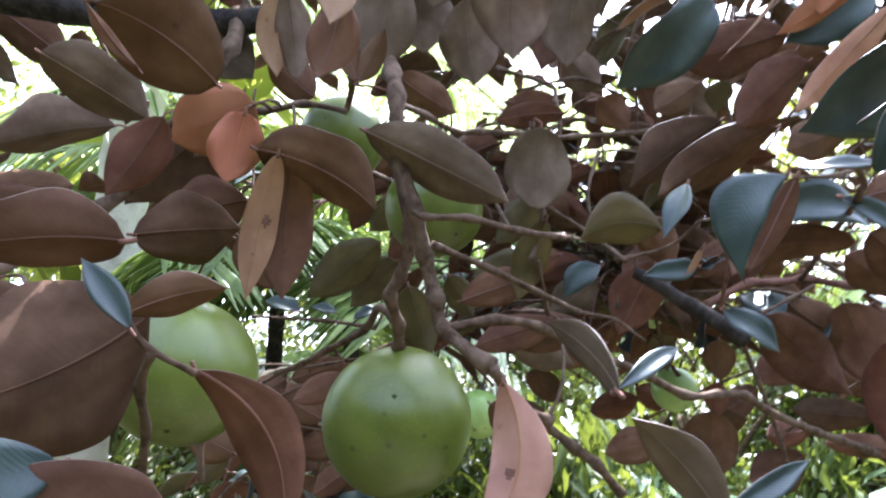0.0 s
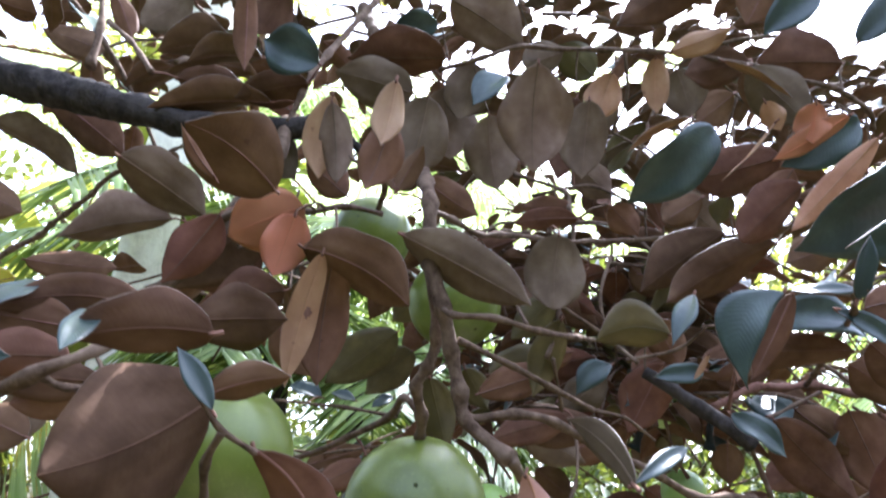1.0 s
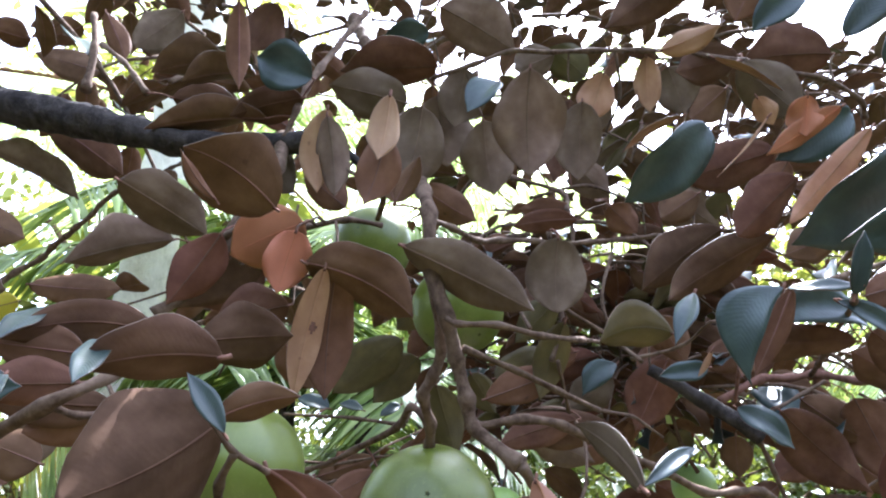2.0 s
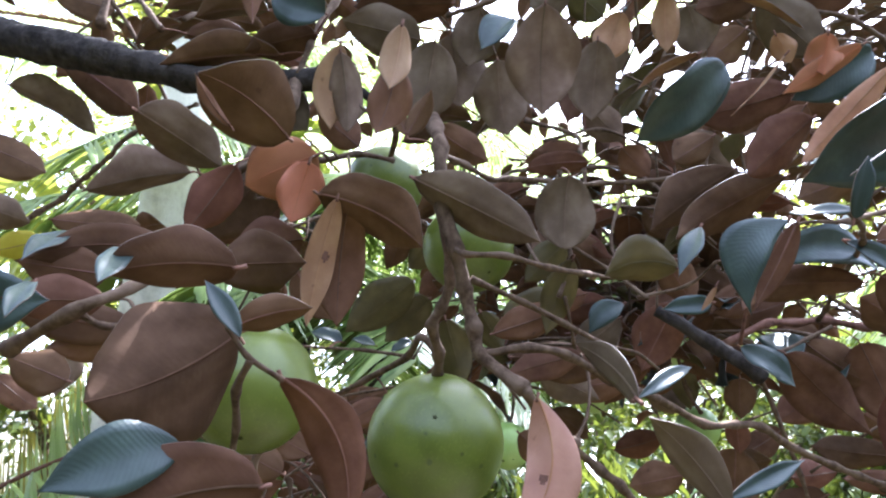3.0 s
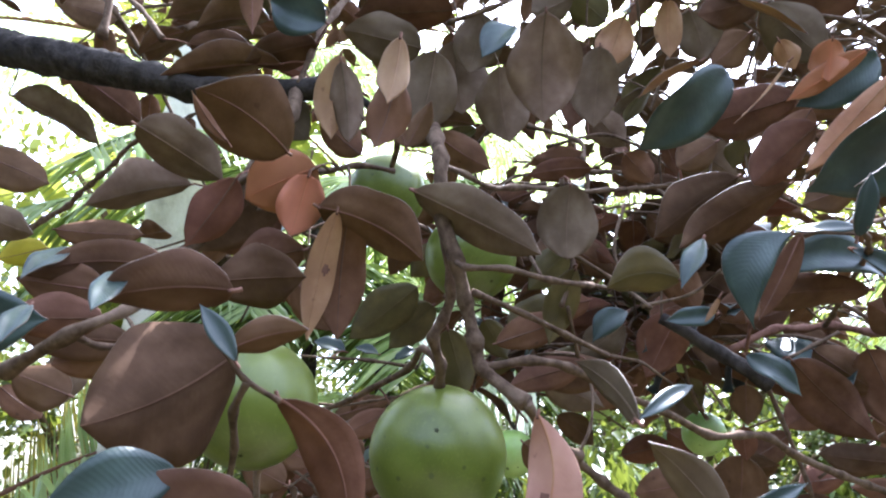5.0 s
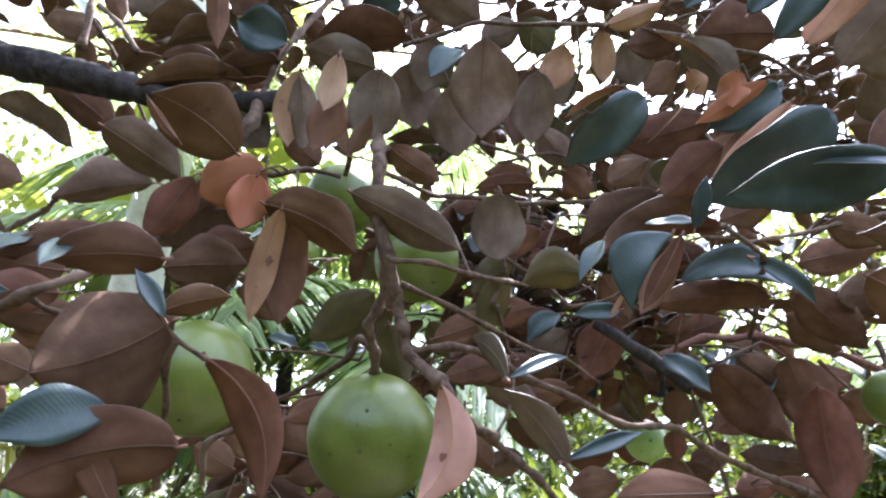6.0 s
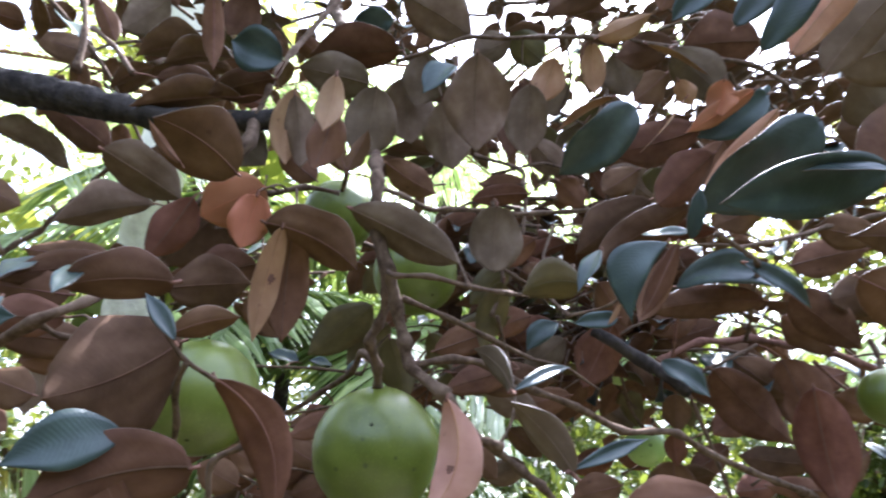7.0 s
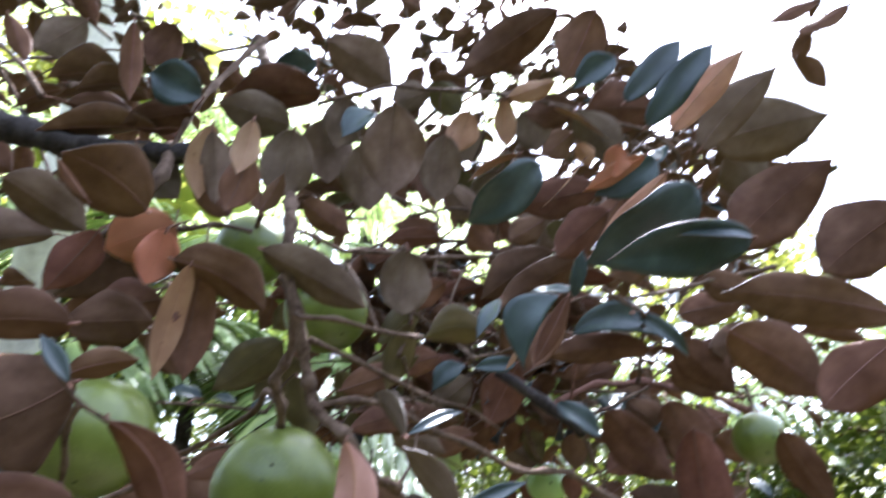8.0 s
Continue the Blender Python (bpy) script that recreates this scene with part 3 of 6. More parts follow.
bough("twig", 0.0008, 0.0006, (-0.1428, 0.4329, 1.9145), (-0.1369, 0.4350, 1.8982), (-0.1383, 0.4393, 1.8870), (-0.1430, 0.4475, 1.8748))
bough("twig", 0.0008, 0.0006, (-0.1046, 0.4291, 1.9153), (-0.1057, 0.4327, 1.8971), (-0.1008, 0.4384, 1.8802))
bough("twig", 0.0008, 0.0006, (-0.1431, 0.4445, 1.8801), (-0.1245, 0.4396, 1.8815), (-0.1047, 0.4393, 1.8790))
bough("limb", 0.0054, 0.0019, (-0.1092, 0.4518, 1.9859), (-0.0870, 0.4512, 1.9799), (-0.0639, 0.4491, 1.9630), (-0.0447, 0.4494, 1.9410), mat=BARK_LIMB)

leaf((-0.4899, 0.6432, 2.2087), (-0.4434, 0.6418, 2.1968), 0.0375, (0.21, 0.64, 0.74), 18, 15, stem=(-0.4923, 0.6433, 2.2099), tree=tree)
leaf((-0.4102, 0.6730, 2.2463), (-0.4614, 0.6858, 2.2292), 0.0351, (-0.07, 0.68, 0.73), 18, 15, stem=(-0.4079, 0.6724, 2.2476), tree=tree)
leaf((-0.3945, 0.7069, 2.2069), (-0.4934, 0.7364, 2.2482), 0.0464, (0.31, 0.95, 0.06), 18, 15, stem=(-0.3923, 0.7063, 2.2065), tree=tree)
leaf((-0.3620, 0.6205, 2.2268), (-0.3358, 0.6360, 2.1756), 0.0279, (-0.19, 0.96, 0.20), 25, 15, stem=(-0.3631, 0.6198, 2.2294), tree=tree)
leaf((-0.2760, 0.6091, 2.2282), (-0.3184, 0.6033, 2.1711), 0.0461, (-0.56, 0.76, 0.34), 18, 15, kind="grey", stem=(-0.2745, 0.6093, 2.2307), tree=tree)
leaf((-0.1847, 0.4917, 2.0785), (-0.2539, 0.5042, 2.0682), 0.0487, (-0.09, 0.27, 0.96), 30, 15, stem=(-0.1822, 0.4912, 2.0794), tree=tree)
leaf((-0.1544, 0.4665, 2.0490), (-0.2163, 0.4765, 2.0431), 0.0415, (-0.06, 0.21, 0.98), 35, 15, stem=(-0.1519, 0.4661, 2.0497), tree=tree)
leaf((-0.1046, 0.4357, 2.0282), (-0.1492, 0.4355, 2.0439), 0.0436, (-0.12, -0.93, -0.35), 18, 15, stem=(-0.1023, 0.4357, 2.0278), tree=tree)
leaf((-0.1565, 0.3888, 2.0567), (-0.1526, 0.4109, 1.9952), 0.0188, (-0.23, 0.92, 0.32), 18, 15, stem=(-0.1567, 0.3880, 2.0596), tree=tree)
leaf((-0.1739, 0.4982, 2.1153), (-0.1631, 0.5078, 2.0855), 0.0163, (0.85, 0.33, 0.41), 5, 20, kind="tan", label="leaf with a pale tan underside, sunlight put into the colour", stem=(-0.1747, 0.4975, 2.1181), tree=tree)
leaf((-0.1448, 0.4686, 2.1276), (-0.1681, 0.4861, 2.0880), 0.0376, (-0.27, 0.81, 0.52), 18, 15, kind="dark", stem=(-0.1436, 0.4677, 2.1301), tree=tree)
leaf((-0.1397, 0.4598, 2.0039), (-0.2377, 0.4755, 1.9948), 0.0384, (-0.04, 0.30, 0.95), 30, 15, stem=(-0.1373, 0.4594, 2.0047), tree=tree)
leaf((-0.1220, 0.4779, 2.0069), (-0.1618, 0.4748, 2.0290), 0.0176, (0.14, 0.92, 0.38), 15, 10, kind="red", label="reddish brown leaf", stem=(-0.1199, 0.4781, 2.0062), tree=tree)
leaf((-0.1029, 0.3248, 1.8640), (-0.1396, 0.2772, 1.8711), 0.0457, (-0.25, 0.66, 0.71), 10, 20, full=0.5, bend=-0.04, stem=(-0.1013, 0.3267, 1.8637), tree=tree)
leaf((-0.1234, 0.2844, 1.8483), (-0.1349, 0.2597, 1.8604), 0.0063, (-0.82, 0.47, 0.34), 24, 15, stem=(-0.1224, 0.2865, 1.8473), tree=tree)
leaf((-0.1527, 0.4576, 1.9852), (-0.1137, 0.4682, 1.9427), 0.0406, (0.01, 0.97, 0.26), 18, 15, kind="grey", stem=(-0.1543, 0.4571, 1.9875), tree=tree)
leaf((-0.3910, 0.5458, 2.0041), (-0.3084, 0.5492, 1.9621), 0.0526, (0.20, 0.48, 0.85), 35, 15, kind="grey", stem=(-0.3933, 0.5457, 2.0053), tree=tree)
leaf((-0.3629, 0.5672, 2.0520), (-0.2795, 0.5565, 1.9926), 0.0529, (0.39, 0.82, 0.41), 18, 15, stem=(-0.3649, 0.5675, 2.0534), tree=tree)
leaf((-0.1993, 0.3605, 1.8925), (-0.1539, 0.3932, 1.8737), 0.0394, (-0.15, 0.68, 0.72), 22, 15, kind="grey", stem=(-0.2013, 0.3591, 1.8933), tree=tree)
leaf((-0.1799, 0.4149, 1.8781), (-0.2238, 0.3690, 1.8419), 0.0394, (-0.71, 0.28, 0.65), 30, 15, kind="grey", stem=(-0.1784, 0.4165, 1.8793), tree=tree)
leaf((-0.3570, 0.5981, 1.8972), (-0.2656, 0.5707, 1.8885), 0.0326, (0.25, 0.97, -0.03), 18, 15, stem=(-0.3593, 0.5989, 1.8974), tree=tree)
leaf((-0.3925, 0.5157, 1.9356), (-0.3263, 0.5176, 1.9111), 0.0369, (-0.19, 0.98, 0.04), 18, 15, stem=(-0.3949, 0.5156, 1.9365), tree=tree)
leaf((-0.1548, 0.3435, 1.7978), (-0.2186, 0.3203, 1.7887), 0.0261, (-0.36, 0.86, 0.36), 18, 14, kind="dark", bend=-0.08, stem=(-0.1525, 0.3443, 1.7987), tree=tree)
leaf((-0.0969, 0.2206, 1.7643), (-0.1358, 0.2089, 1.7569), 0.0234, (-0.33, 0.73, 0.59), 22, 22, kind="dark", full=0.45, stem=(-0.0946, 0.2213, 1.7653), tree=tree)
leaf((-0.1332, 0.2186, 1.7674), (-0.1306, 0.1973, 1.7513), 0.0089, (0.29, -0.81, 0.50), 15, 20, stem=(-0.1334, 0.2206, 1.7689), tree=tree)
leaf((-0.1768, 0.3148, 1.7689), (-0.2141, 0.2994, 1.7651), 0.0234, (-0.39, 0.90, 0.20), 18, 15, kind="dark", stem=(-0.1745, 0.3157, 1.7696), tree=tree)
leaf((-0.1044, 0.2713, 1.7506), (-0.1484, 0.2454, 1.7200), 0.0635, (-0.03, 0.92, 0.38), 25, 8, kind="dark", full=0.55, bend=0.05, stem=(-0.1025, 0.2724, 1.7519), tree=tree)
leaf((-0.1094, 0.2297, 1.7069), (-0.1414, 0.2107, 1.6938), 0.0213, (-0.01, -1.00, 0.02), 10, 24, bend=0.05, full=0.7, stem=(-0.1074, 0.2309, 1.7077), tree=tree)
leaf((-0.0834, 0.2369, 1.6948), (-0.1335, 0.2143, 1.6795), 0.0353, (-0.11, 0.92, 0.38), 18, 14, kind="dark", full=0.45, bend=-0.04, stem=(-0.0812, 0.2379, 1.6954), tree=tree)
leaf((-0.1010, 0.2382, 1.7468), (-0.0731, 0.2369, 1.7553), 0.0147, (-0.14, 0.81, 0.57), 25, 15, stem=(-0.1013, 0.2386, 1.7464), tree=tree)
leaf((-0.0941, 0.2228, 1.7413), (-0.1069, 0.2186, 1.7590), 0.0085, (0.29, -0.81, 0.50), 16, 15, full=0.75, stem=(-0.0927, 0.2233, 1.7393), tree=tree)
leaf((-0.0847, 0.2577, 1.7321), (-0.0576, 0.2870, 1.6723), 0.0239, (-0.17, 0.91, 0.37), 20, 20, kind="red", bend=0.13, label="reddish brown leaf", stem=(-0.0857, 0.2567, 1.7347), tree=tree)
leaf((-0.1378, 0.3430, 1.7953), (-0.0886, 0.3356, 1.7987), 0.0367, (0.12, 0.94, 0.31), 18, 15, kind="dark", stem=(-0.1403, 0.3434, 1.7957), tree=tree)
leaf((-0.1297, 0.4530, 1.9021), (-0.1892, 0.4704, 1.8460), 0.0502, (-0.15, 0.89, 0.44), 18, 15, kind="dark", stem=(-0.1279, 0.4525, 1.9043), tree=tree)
leaf((-0.1415, 0.3774, 1.8695), (-0.1698, 0.3883, 1.8265), 0.0302, (-0.27, 0.89, 0.37), 15, 15, kind="red", label="reddish brown leaf", stem=(-0.1402, 0.3769, 1.8716), tree=tree)
leaf((-0.0908, 0.3561, 1.8705), (-0.1311, 0.3613, 1.8501), 0.0401, (-0.11, 0.88, 0.47), 10, 10, kind="copper", label="copper-orange leaf with backlight put into its bright colour", full=0.46, stem=(-0.0886, 0.3558, 1.8716), tree=tree)
leaf((-0.0940, 0.3484, 1.8623), (-0.1021, 0.3549, 1.8268), 0.0273, (-0.19, 0.94, 0.29), 12, 12, kind="copper", label="copper-orange leaf with backlight put into its bright colour", full=0.5, stem=(-0.0935, 0.3480, 1.8647), tree=tree)
# tan leaf added to stand in for the sunlit half of the next leaf
leaf((-0.0766, 0.3506, 1.8415), (-0.0888, 0.3626, 1.7690), 0.0187, (-0.30, 0.93, 0.21), 14, 12, kind="tan", spots=((0.45, 0.3, 0.24),), label="leaf with a pale tan underside, sunlight put into the colour", stem=(-0.0761, 0.3501, 1.8444), tree=tree)
leaf((-0.0707, 0.3586, 1.8467), (-0.0728, 0.3755, 1.7723), 0.0332, (-0.02, 0.97, 0.22), 18, 14, full=0.5, stem=(-0.0706, 0.3581, 1.8497), tree=tree)
leaf((-0.0882, 0.3511, 1.8440), (-0.0274, 0.3390, 1.8122), 0.0472, (0.46, 0.62, 0.64), 32, 25, full=0.5, stem=(-0.0904, 0.3515, 1.8457), tree=tree)
leaf((-0.0124, 0.6727, 1.8772), (-0.0842, 0.7022, 1.8217), 0.0529, (0.12, 0.93, 0.34), 18, 15, kind="olive", label="olive yellow leaf", stem=(-0.0105, 0.6719, 1.8787), tree=tree)
leaf((0.0076, 0.6968, 1.8631), (-0.0398, 0.7201, 1.8158), 0.0443, (0.14, 0.94, 0.33), 18, 15, kind="olive", label="olive yellow leaf", stem=(0.0093, 0.6960, 1.8648), tree=tree)
leaf((-0.0343, 0.3410, 1.8531), (0.0336, 0.3202, 1.8133), 0.0375, (0.52, 0.67, 0.54), 28, 22, kind="grey", stem=(-0.0364, 0.3416, 1.8548), tree=tree)
leaf((0.0727, 0.3906, 1.8854), (0.0714, 0.3985, 1.8349), 0.0443, (0.19, 0.97, 0.14), 20, 22, kind="grey", full=0.45, stem=(0.0728, 0.3903, 1.8879), tree=tree)
leaf((0.1317, 0.4952, 1.9018), (0.0979, 0.5086, 1.8772), 0.0278, (0.16, 0.94, 0.29), 18, 15, stem=(0.1336, 0.4945, 1.9038), tree=tree)
leaf((-0.0093, 0.5079, 1.9755), (0.0401, 0.5111, 1.9477), 0.0330, (0.14, 0.90, 0.42), 18, 15, stem=(-0.0115, 0.5077, 1.9767), tree=tree)
leaf((0.1334, 0.5172, 1.9582), (0.0761, 0.5269, 1.9515), 0.0230, (0.11, 0.91, 0.41), 15, 15, kind="red", label="reddish brown leaf", stem=(0.1359, 0.5168, 1.9590), tree=tree)
leaf((0.1374, 0.5406, 1.9809), (0.0874, 0.5474, 1.9796), 0.0272, (0.11, 0.89, 0.44), 18, 15, stem=(0.1399, 0.5402, 1.9815), tree=tree)
# tan leaf added as the lit half of the grey one after it
leaf((-0.0898, 0.4285, 1.9974), (-0.0937, 0.4423, 1.9316), 0.0284, (-0.31, 0.93, 0.19), 20, 15, kind="tan", label="leaf with a pale tan underside, sunlight put into the colour", stem=(-0.0896, 0.4280, 1.9998), tree=tree)
leaf((-0.0896, 0.4266, 1.9895), (-0.0801, 0.4372, 1.9280), 0.0273, (0.10, 0.98, 0.19), 24, 15, kind="grey", stem=(-0.0900, 0.4262, 1.9924), tree=tree)
# tan strip added as the lit part of the leaf that follows
leaf((-0.0463, 0.2897, 1.9175), (-0.0512, 0.2870, 1.8767), 0.0182, (-0.17, 0.96, 0.23), 20, 15, kind="tan", label="leaf with a pale tan underside, sunlight put into the colour", stem=(-0.0460, 0.2899, 1.9200), tree=tree)
leaf((-0.0474, 0.3001, 1.9013), (-0.0567, 0.3033, 1.8598), 0.0250, (-0.04, 0.99, 0.12), 24, 15, stem=(-0.0468, 0.2999, 1.9037), tree=tree)
leaf((-0.0226, 0.3726, 1.9683), (-0.0316, 0.3832, 1.9112), 0.0426, (-0.05, 0.99, 0.14), 18, 15, kind="grey", stem=(-0.0222, 0.3722, 1.9707), tree=tree)
leaf((-0.0391, 0.3513, 1.8849), (-0.0506, 0.3429, 1.9118), 0.0122, (-0.30, 0.94, 0.17), 25, 20, stem=(-0.0382, 0.3520, 1.8832), tree=tree)
leaf((-0.0391, 0.3513, 1.8849), (-0.0257, 0.3400, 1.9112), 0.0147, (0.26, 0.93, 0.27), 25, 20, stem=(-0.0402, 0.3522, 1.8833), tree=tree)
leaf((-0.0286, 0.4413, 2.0160), (-0.0921, 0.4442, 2.0299), 0.0425, (0.16, 0.83, 0.54), 18, 15, kind="grey", stem=(-0.0262, 0.4412, 2.0160), tree=tree)
leaf((-0.0037, 0.4445, 2.0573), (-0.0851, 0.4563, 2.0530), 0.0510, (0.02, 0.46, 0.89), 25, 15, kind="dark", stem=(-0.0012, 0.4441, 2.0579), tree=tree)
leaf((-0.0105, 0.4601, 2.1048), (-0.0515, 0.4677, 2.0980), 0.0300, (0.01, -0.64, -0.77), 15, 15, stem=(-0.0081, 0.4596, 2.1057), tree=tree)
leaf((-0.0022, 0.4511, 2.1264), (0.0658, 0.4563, 2.0888), 0.0539, (0.25, 0.78, 0.57), 18, 15, kind="grey", stem=(-0.0044, 0.4509, 2.1281), tree=tree)
leaf((0.0446, 0.4340, 2.0393), (0.0173, 0.4285, 2.0029), 0.0302, (-0.12, -0.93, 0.34), 25, 15, stem=(0.0461, 0.4343, 2.0412), tree=tree)
leaf((0.0019, 0.4953, 2.0647), (0.0139, 0.5160, 2.0025), 0.0575, (0.08, 0.94, 0.34), 18, 15, kind="grey", stem=(0.0014, 0.4945, 2.0670), tree=tree)
leaf((0.0557, 0.3785, 2.0125), (0.0596, 0.4054, 1.9373), 0.0557, (0.18, 0.92, 0.34), 14, 20, kind="grey", stem=(0.0555, 0.3776, 2.0149), tree=tree)
leaf((0.0408, 0.4806, 2.0324), (0.0543, 0.5014, 1.9700), 0.0515, (0.14, 0.93, 0.34), 18, 15, kind="grey", stem=(0.0403, 0.4799, 2.0347), tree=tree)
leaf((0.1161, 0.4643, 2.0499), (0.1055, 0.4912, 1.9804), 0.0388, (0.19, 0.93, 0.33), 18, 15, kind="dark", stem=(0.1165, 0.4634, 2.0527), tree=tree)
leaf((0.1759, 0.3607, 1.9619), (0.1198, 0.3854, 1.9122), 0.0432, (0.11, -0.83, -0.54), 24, 25, kind="grey", stem=(0.1776, 0.3599, 1.9634), tree=tree)
leaf((0.1596, 0.3641, 1.9719), (0.1186, 0.3783, 1.9473), 0.0120, (-0.42, 0.29, 0.86), 10, 20, kind="tan", label="leaf with a pale tan underside, sunlight put into the colour", stem=(0.1616, 0.3634, 1.9736), tree=tree)
leaf((0.1727, 0.4270, 2.0735), (0.1782, 0.4430, 2.0282), 0.0242, (0.36, 0.87, 0.35), 18, 15, kind="tan", label="leaf with a pale tan underside, sunlight put into the colour", stem=(0.1701, 0.4215, 2.0735), tree=tree)
leaf((0.1998, 0.4433, 2.0783), (0.2169, 0.4559, 2.0383), 0.0401, (0.42, 0.80, 0.43), 18, 15, kind="grey", stem=(0.1989, 0.4426, 2.0810), tree=tree)
leaf((0.1529, 0.3701, 2.0314), (0.1928, 0.3496, 2.0443), 0.0205, (0.34, 0.91, 0.25), 15, 15, kind="tan", label="leaf with a pale tan underside, sunlight put into the colour", stem=(0.1508, 0.3712, 2.0307), tree=tree)
leaf((0.2336, 0.3938, 2.0554), (0.1832, 0.4051, 2.0420), 0.0344, (0.05, 0.84, 0.53), 18, 15, kind="dark", stem=(0.2359, 0.3933, 2.0565), tree=tree)
leaf((0.3224, 0.3986, 2.0704), (0.2488, 0.4104, 2.0634), 0.0548, (0.07, 0.81, 0.59), 18, 15, kind="dark", stem=(0.3248, 0.3982, 2.0711), tree=tree)
leaf((0.2228, 0.3807, 2.0364), (0.2673, 0.3811, 1.9909), 0.0446, (0.41, 0.82, 0.41), 22, 15, kind="grey", stem=(0.2210, 0.3807, 2.0386), tree=tree)
leaf((0.1973, 0.3743, 2.0339), (0.2451, 0.3685, 2.0044), 0.0105, (0.45, -0.27, 0.85), 10, 15, kind="tan", label="leaf with a pale tan underside, sunlight put into the colour", stem=(0.1952, 0.3746, 2.0352), tree=tree)
leaf((0.2392, 0.3407, 1.9807), (0.2380, 0.3494, 1.9530), 0.0250, (0.48, 0.79, 0.38), 20, 10, kind="copper", label="copper-orange leaf with backlight put into its bright colour", stem=(0.2393, 0.3400, 1.9831), tree=tree)
leaf((0.2630, 0.3403, 1.9741), (0.2109, 0.3561, 1.9402), 0.0174, (0.08, 0.82, 0.57), 14, 12, kind="copper", label="copper-orange leaf with backlight put into its bright colour", stem=(0.2651, 0.3397, 1.9754), tree=tree)
leaf((0.2849, 0.3565, 1.9823), (0.2299, 0.3730, 1.9472), 0.0342, (-0.09, -0.90, -0.43), 20, 15, kind="dark", stem=(0.2870, 0.3559, 1.9836), tree=tree)
leaf((0.2612, 0.2824, 1.9121), (0.1818, 0.3130, 1.8560), 0.0507, (-0.20, -0.76, -0.61), 14, 8, kind="dark", stem=(0.2631, 0.2816, 1.9135), tree=tree)
leaf((0.2767, 0.3353, 1.9560), (0.2169, 0.3562, 1.8894), 0.0193, (0.38, 0.84, 0.38), 12, 15, kind="tan", label="leaf with a pale tan underside, sunlight put into the colour", stem=(0.2783, 0.3347, 1.9578), tree=tree)
leaf((0.2818, 0.2641, 1.8668), (0.1725, 0.2667, 1.8392), 0.0401, (-0.10, -0.78, -0.62), 18, 8, kind="dark", stem=(0.2842, 0.2640, 1.8674), tree=tree)
leaf((0.4009, 0.3495, 1.9725), (0.3427, 0.3622, 1.9580), 0.0523, (0.11, 0.92, 0.37), 18, 15, kind="dark", stem=(0.4033, 0.3490, 1.9736), tree=tree)
leaf((0.2036, 0.3368, 1.9580), (0.1771, 0.3631, 1.9244), 0.0059, (0.85, 0.08, -0.52), 5, 8, kind="tan", label="leaf with a pale tan underside, sunlight put into the colour", stem=(0.2049, 0.3355, 1.9597), tree=tree)
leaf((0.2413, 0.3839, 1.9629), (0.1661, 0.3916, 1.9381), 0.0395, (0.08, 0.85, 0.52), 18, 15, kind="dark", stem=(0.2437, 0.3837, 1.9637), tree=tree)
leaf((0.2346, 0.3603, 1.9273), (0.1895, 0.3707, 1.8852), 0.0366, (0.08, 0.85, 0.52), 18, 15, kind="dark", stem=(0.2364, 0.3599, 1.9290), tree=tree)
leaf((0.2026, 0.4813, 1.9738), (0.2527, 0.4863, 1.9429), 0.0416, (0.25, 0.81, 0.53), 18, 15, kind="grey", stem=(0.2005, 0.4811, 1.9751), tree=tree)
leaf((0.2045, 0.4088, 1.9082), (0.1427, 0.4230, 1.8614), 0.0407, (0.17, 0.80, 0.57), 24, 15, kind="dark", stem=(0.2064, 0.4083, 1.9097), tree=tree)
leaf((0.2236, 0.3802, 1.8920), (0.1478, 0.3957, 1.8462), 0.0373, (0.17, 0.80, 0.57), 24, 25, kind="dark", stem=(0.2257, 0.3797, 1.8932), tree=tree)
leaf((0.1186, 0.3378, 1.8089), (0.0771, 0.3446, 1.8036), 0.0333, (0.08, 0.80, 0.60), 28, 15, kind="olive", label="olive yellow leaf", full=0.75, bend=-0.14, stem=(0.1210, 0.3373, 1.8093), tree=tree)
leaf((0.1186, 0.3109, 1.8242), (0.0986, 0.3011, 1.7926), 0.0121, (-0.40, -0.79, 0.47), 20, 20, full=0.8, stem=(0.1199, 0.3115, 1.8262), tree=tree)
leaf((0.1432, 0.2748, 1.8171), (0.1194, 0.2760, 1.7699), 0.0228, (0.04, -0.94, 0.35), 8, 22, full=0.8, bend=0.28, stem=(0.1444, 0.2747, 1.8193), tree=tree)
leaf((0.1509, 0.2788, 1.8187), (0.1299, 0.2886, 1.7770), 0.0121, (0.38, 0.84, 0.38), 10, 12, kind="red", label="reddish brown leaf", stem=(0.1520, 0.2783, 1.8209), tree=tree)
leaf((0.1643, 0.3127, 1.8237), (0.1415, 0.3175, 1.7817), 0.0190, (0.29, 0.88, 0.39), 20, 20, stem=(0.1655, 0.3124, 1.8259), tree=tree)
leaf((0.2195, 0.4122, 1.8359), (0.2961, 0.3979, 1.8326), 0.0321, (-0.15, -0.97, 0.17), 25, 45, bend=-0.14, stem=(0.2171, 0.4127, 1.8361), tree=tree)
leaf((0.2834, 0.3977, 1.8245), (0.1905, 0.4032, 1.8126), 0.0274, (0.01, 0.93, 0.36), 20, 15, kind="dark", stem=(0.2859, 0.3975, 1.8248), tree=tree)
leaf((0.2533, 0.3725, 1.8441), (0.2976, 0.3695, 1.8115), 0.0185, (-0.02, -1.00, 0.04), 25, 35, stem=(0.2513, 0.3727, 1.8456), tree=tree)
leaf((0.1152, 0.2011, 1.7929), (0.0980, 0.2128, 1.7947), 0.0068, (-0.06, -0.86, 0.51), 15, 10, stem=(0.1173, 0.1997, 1.7927), tree=tree)
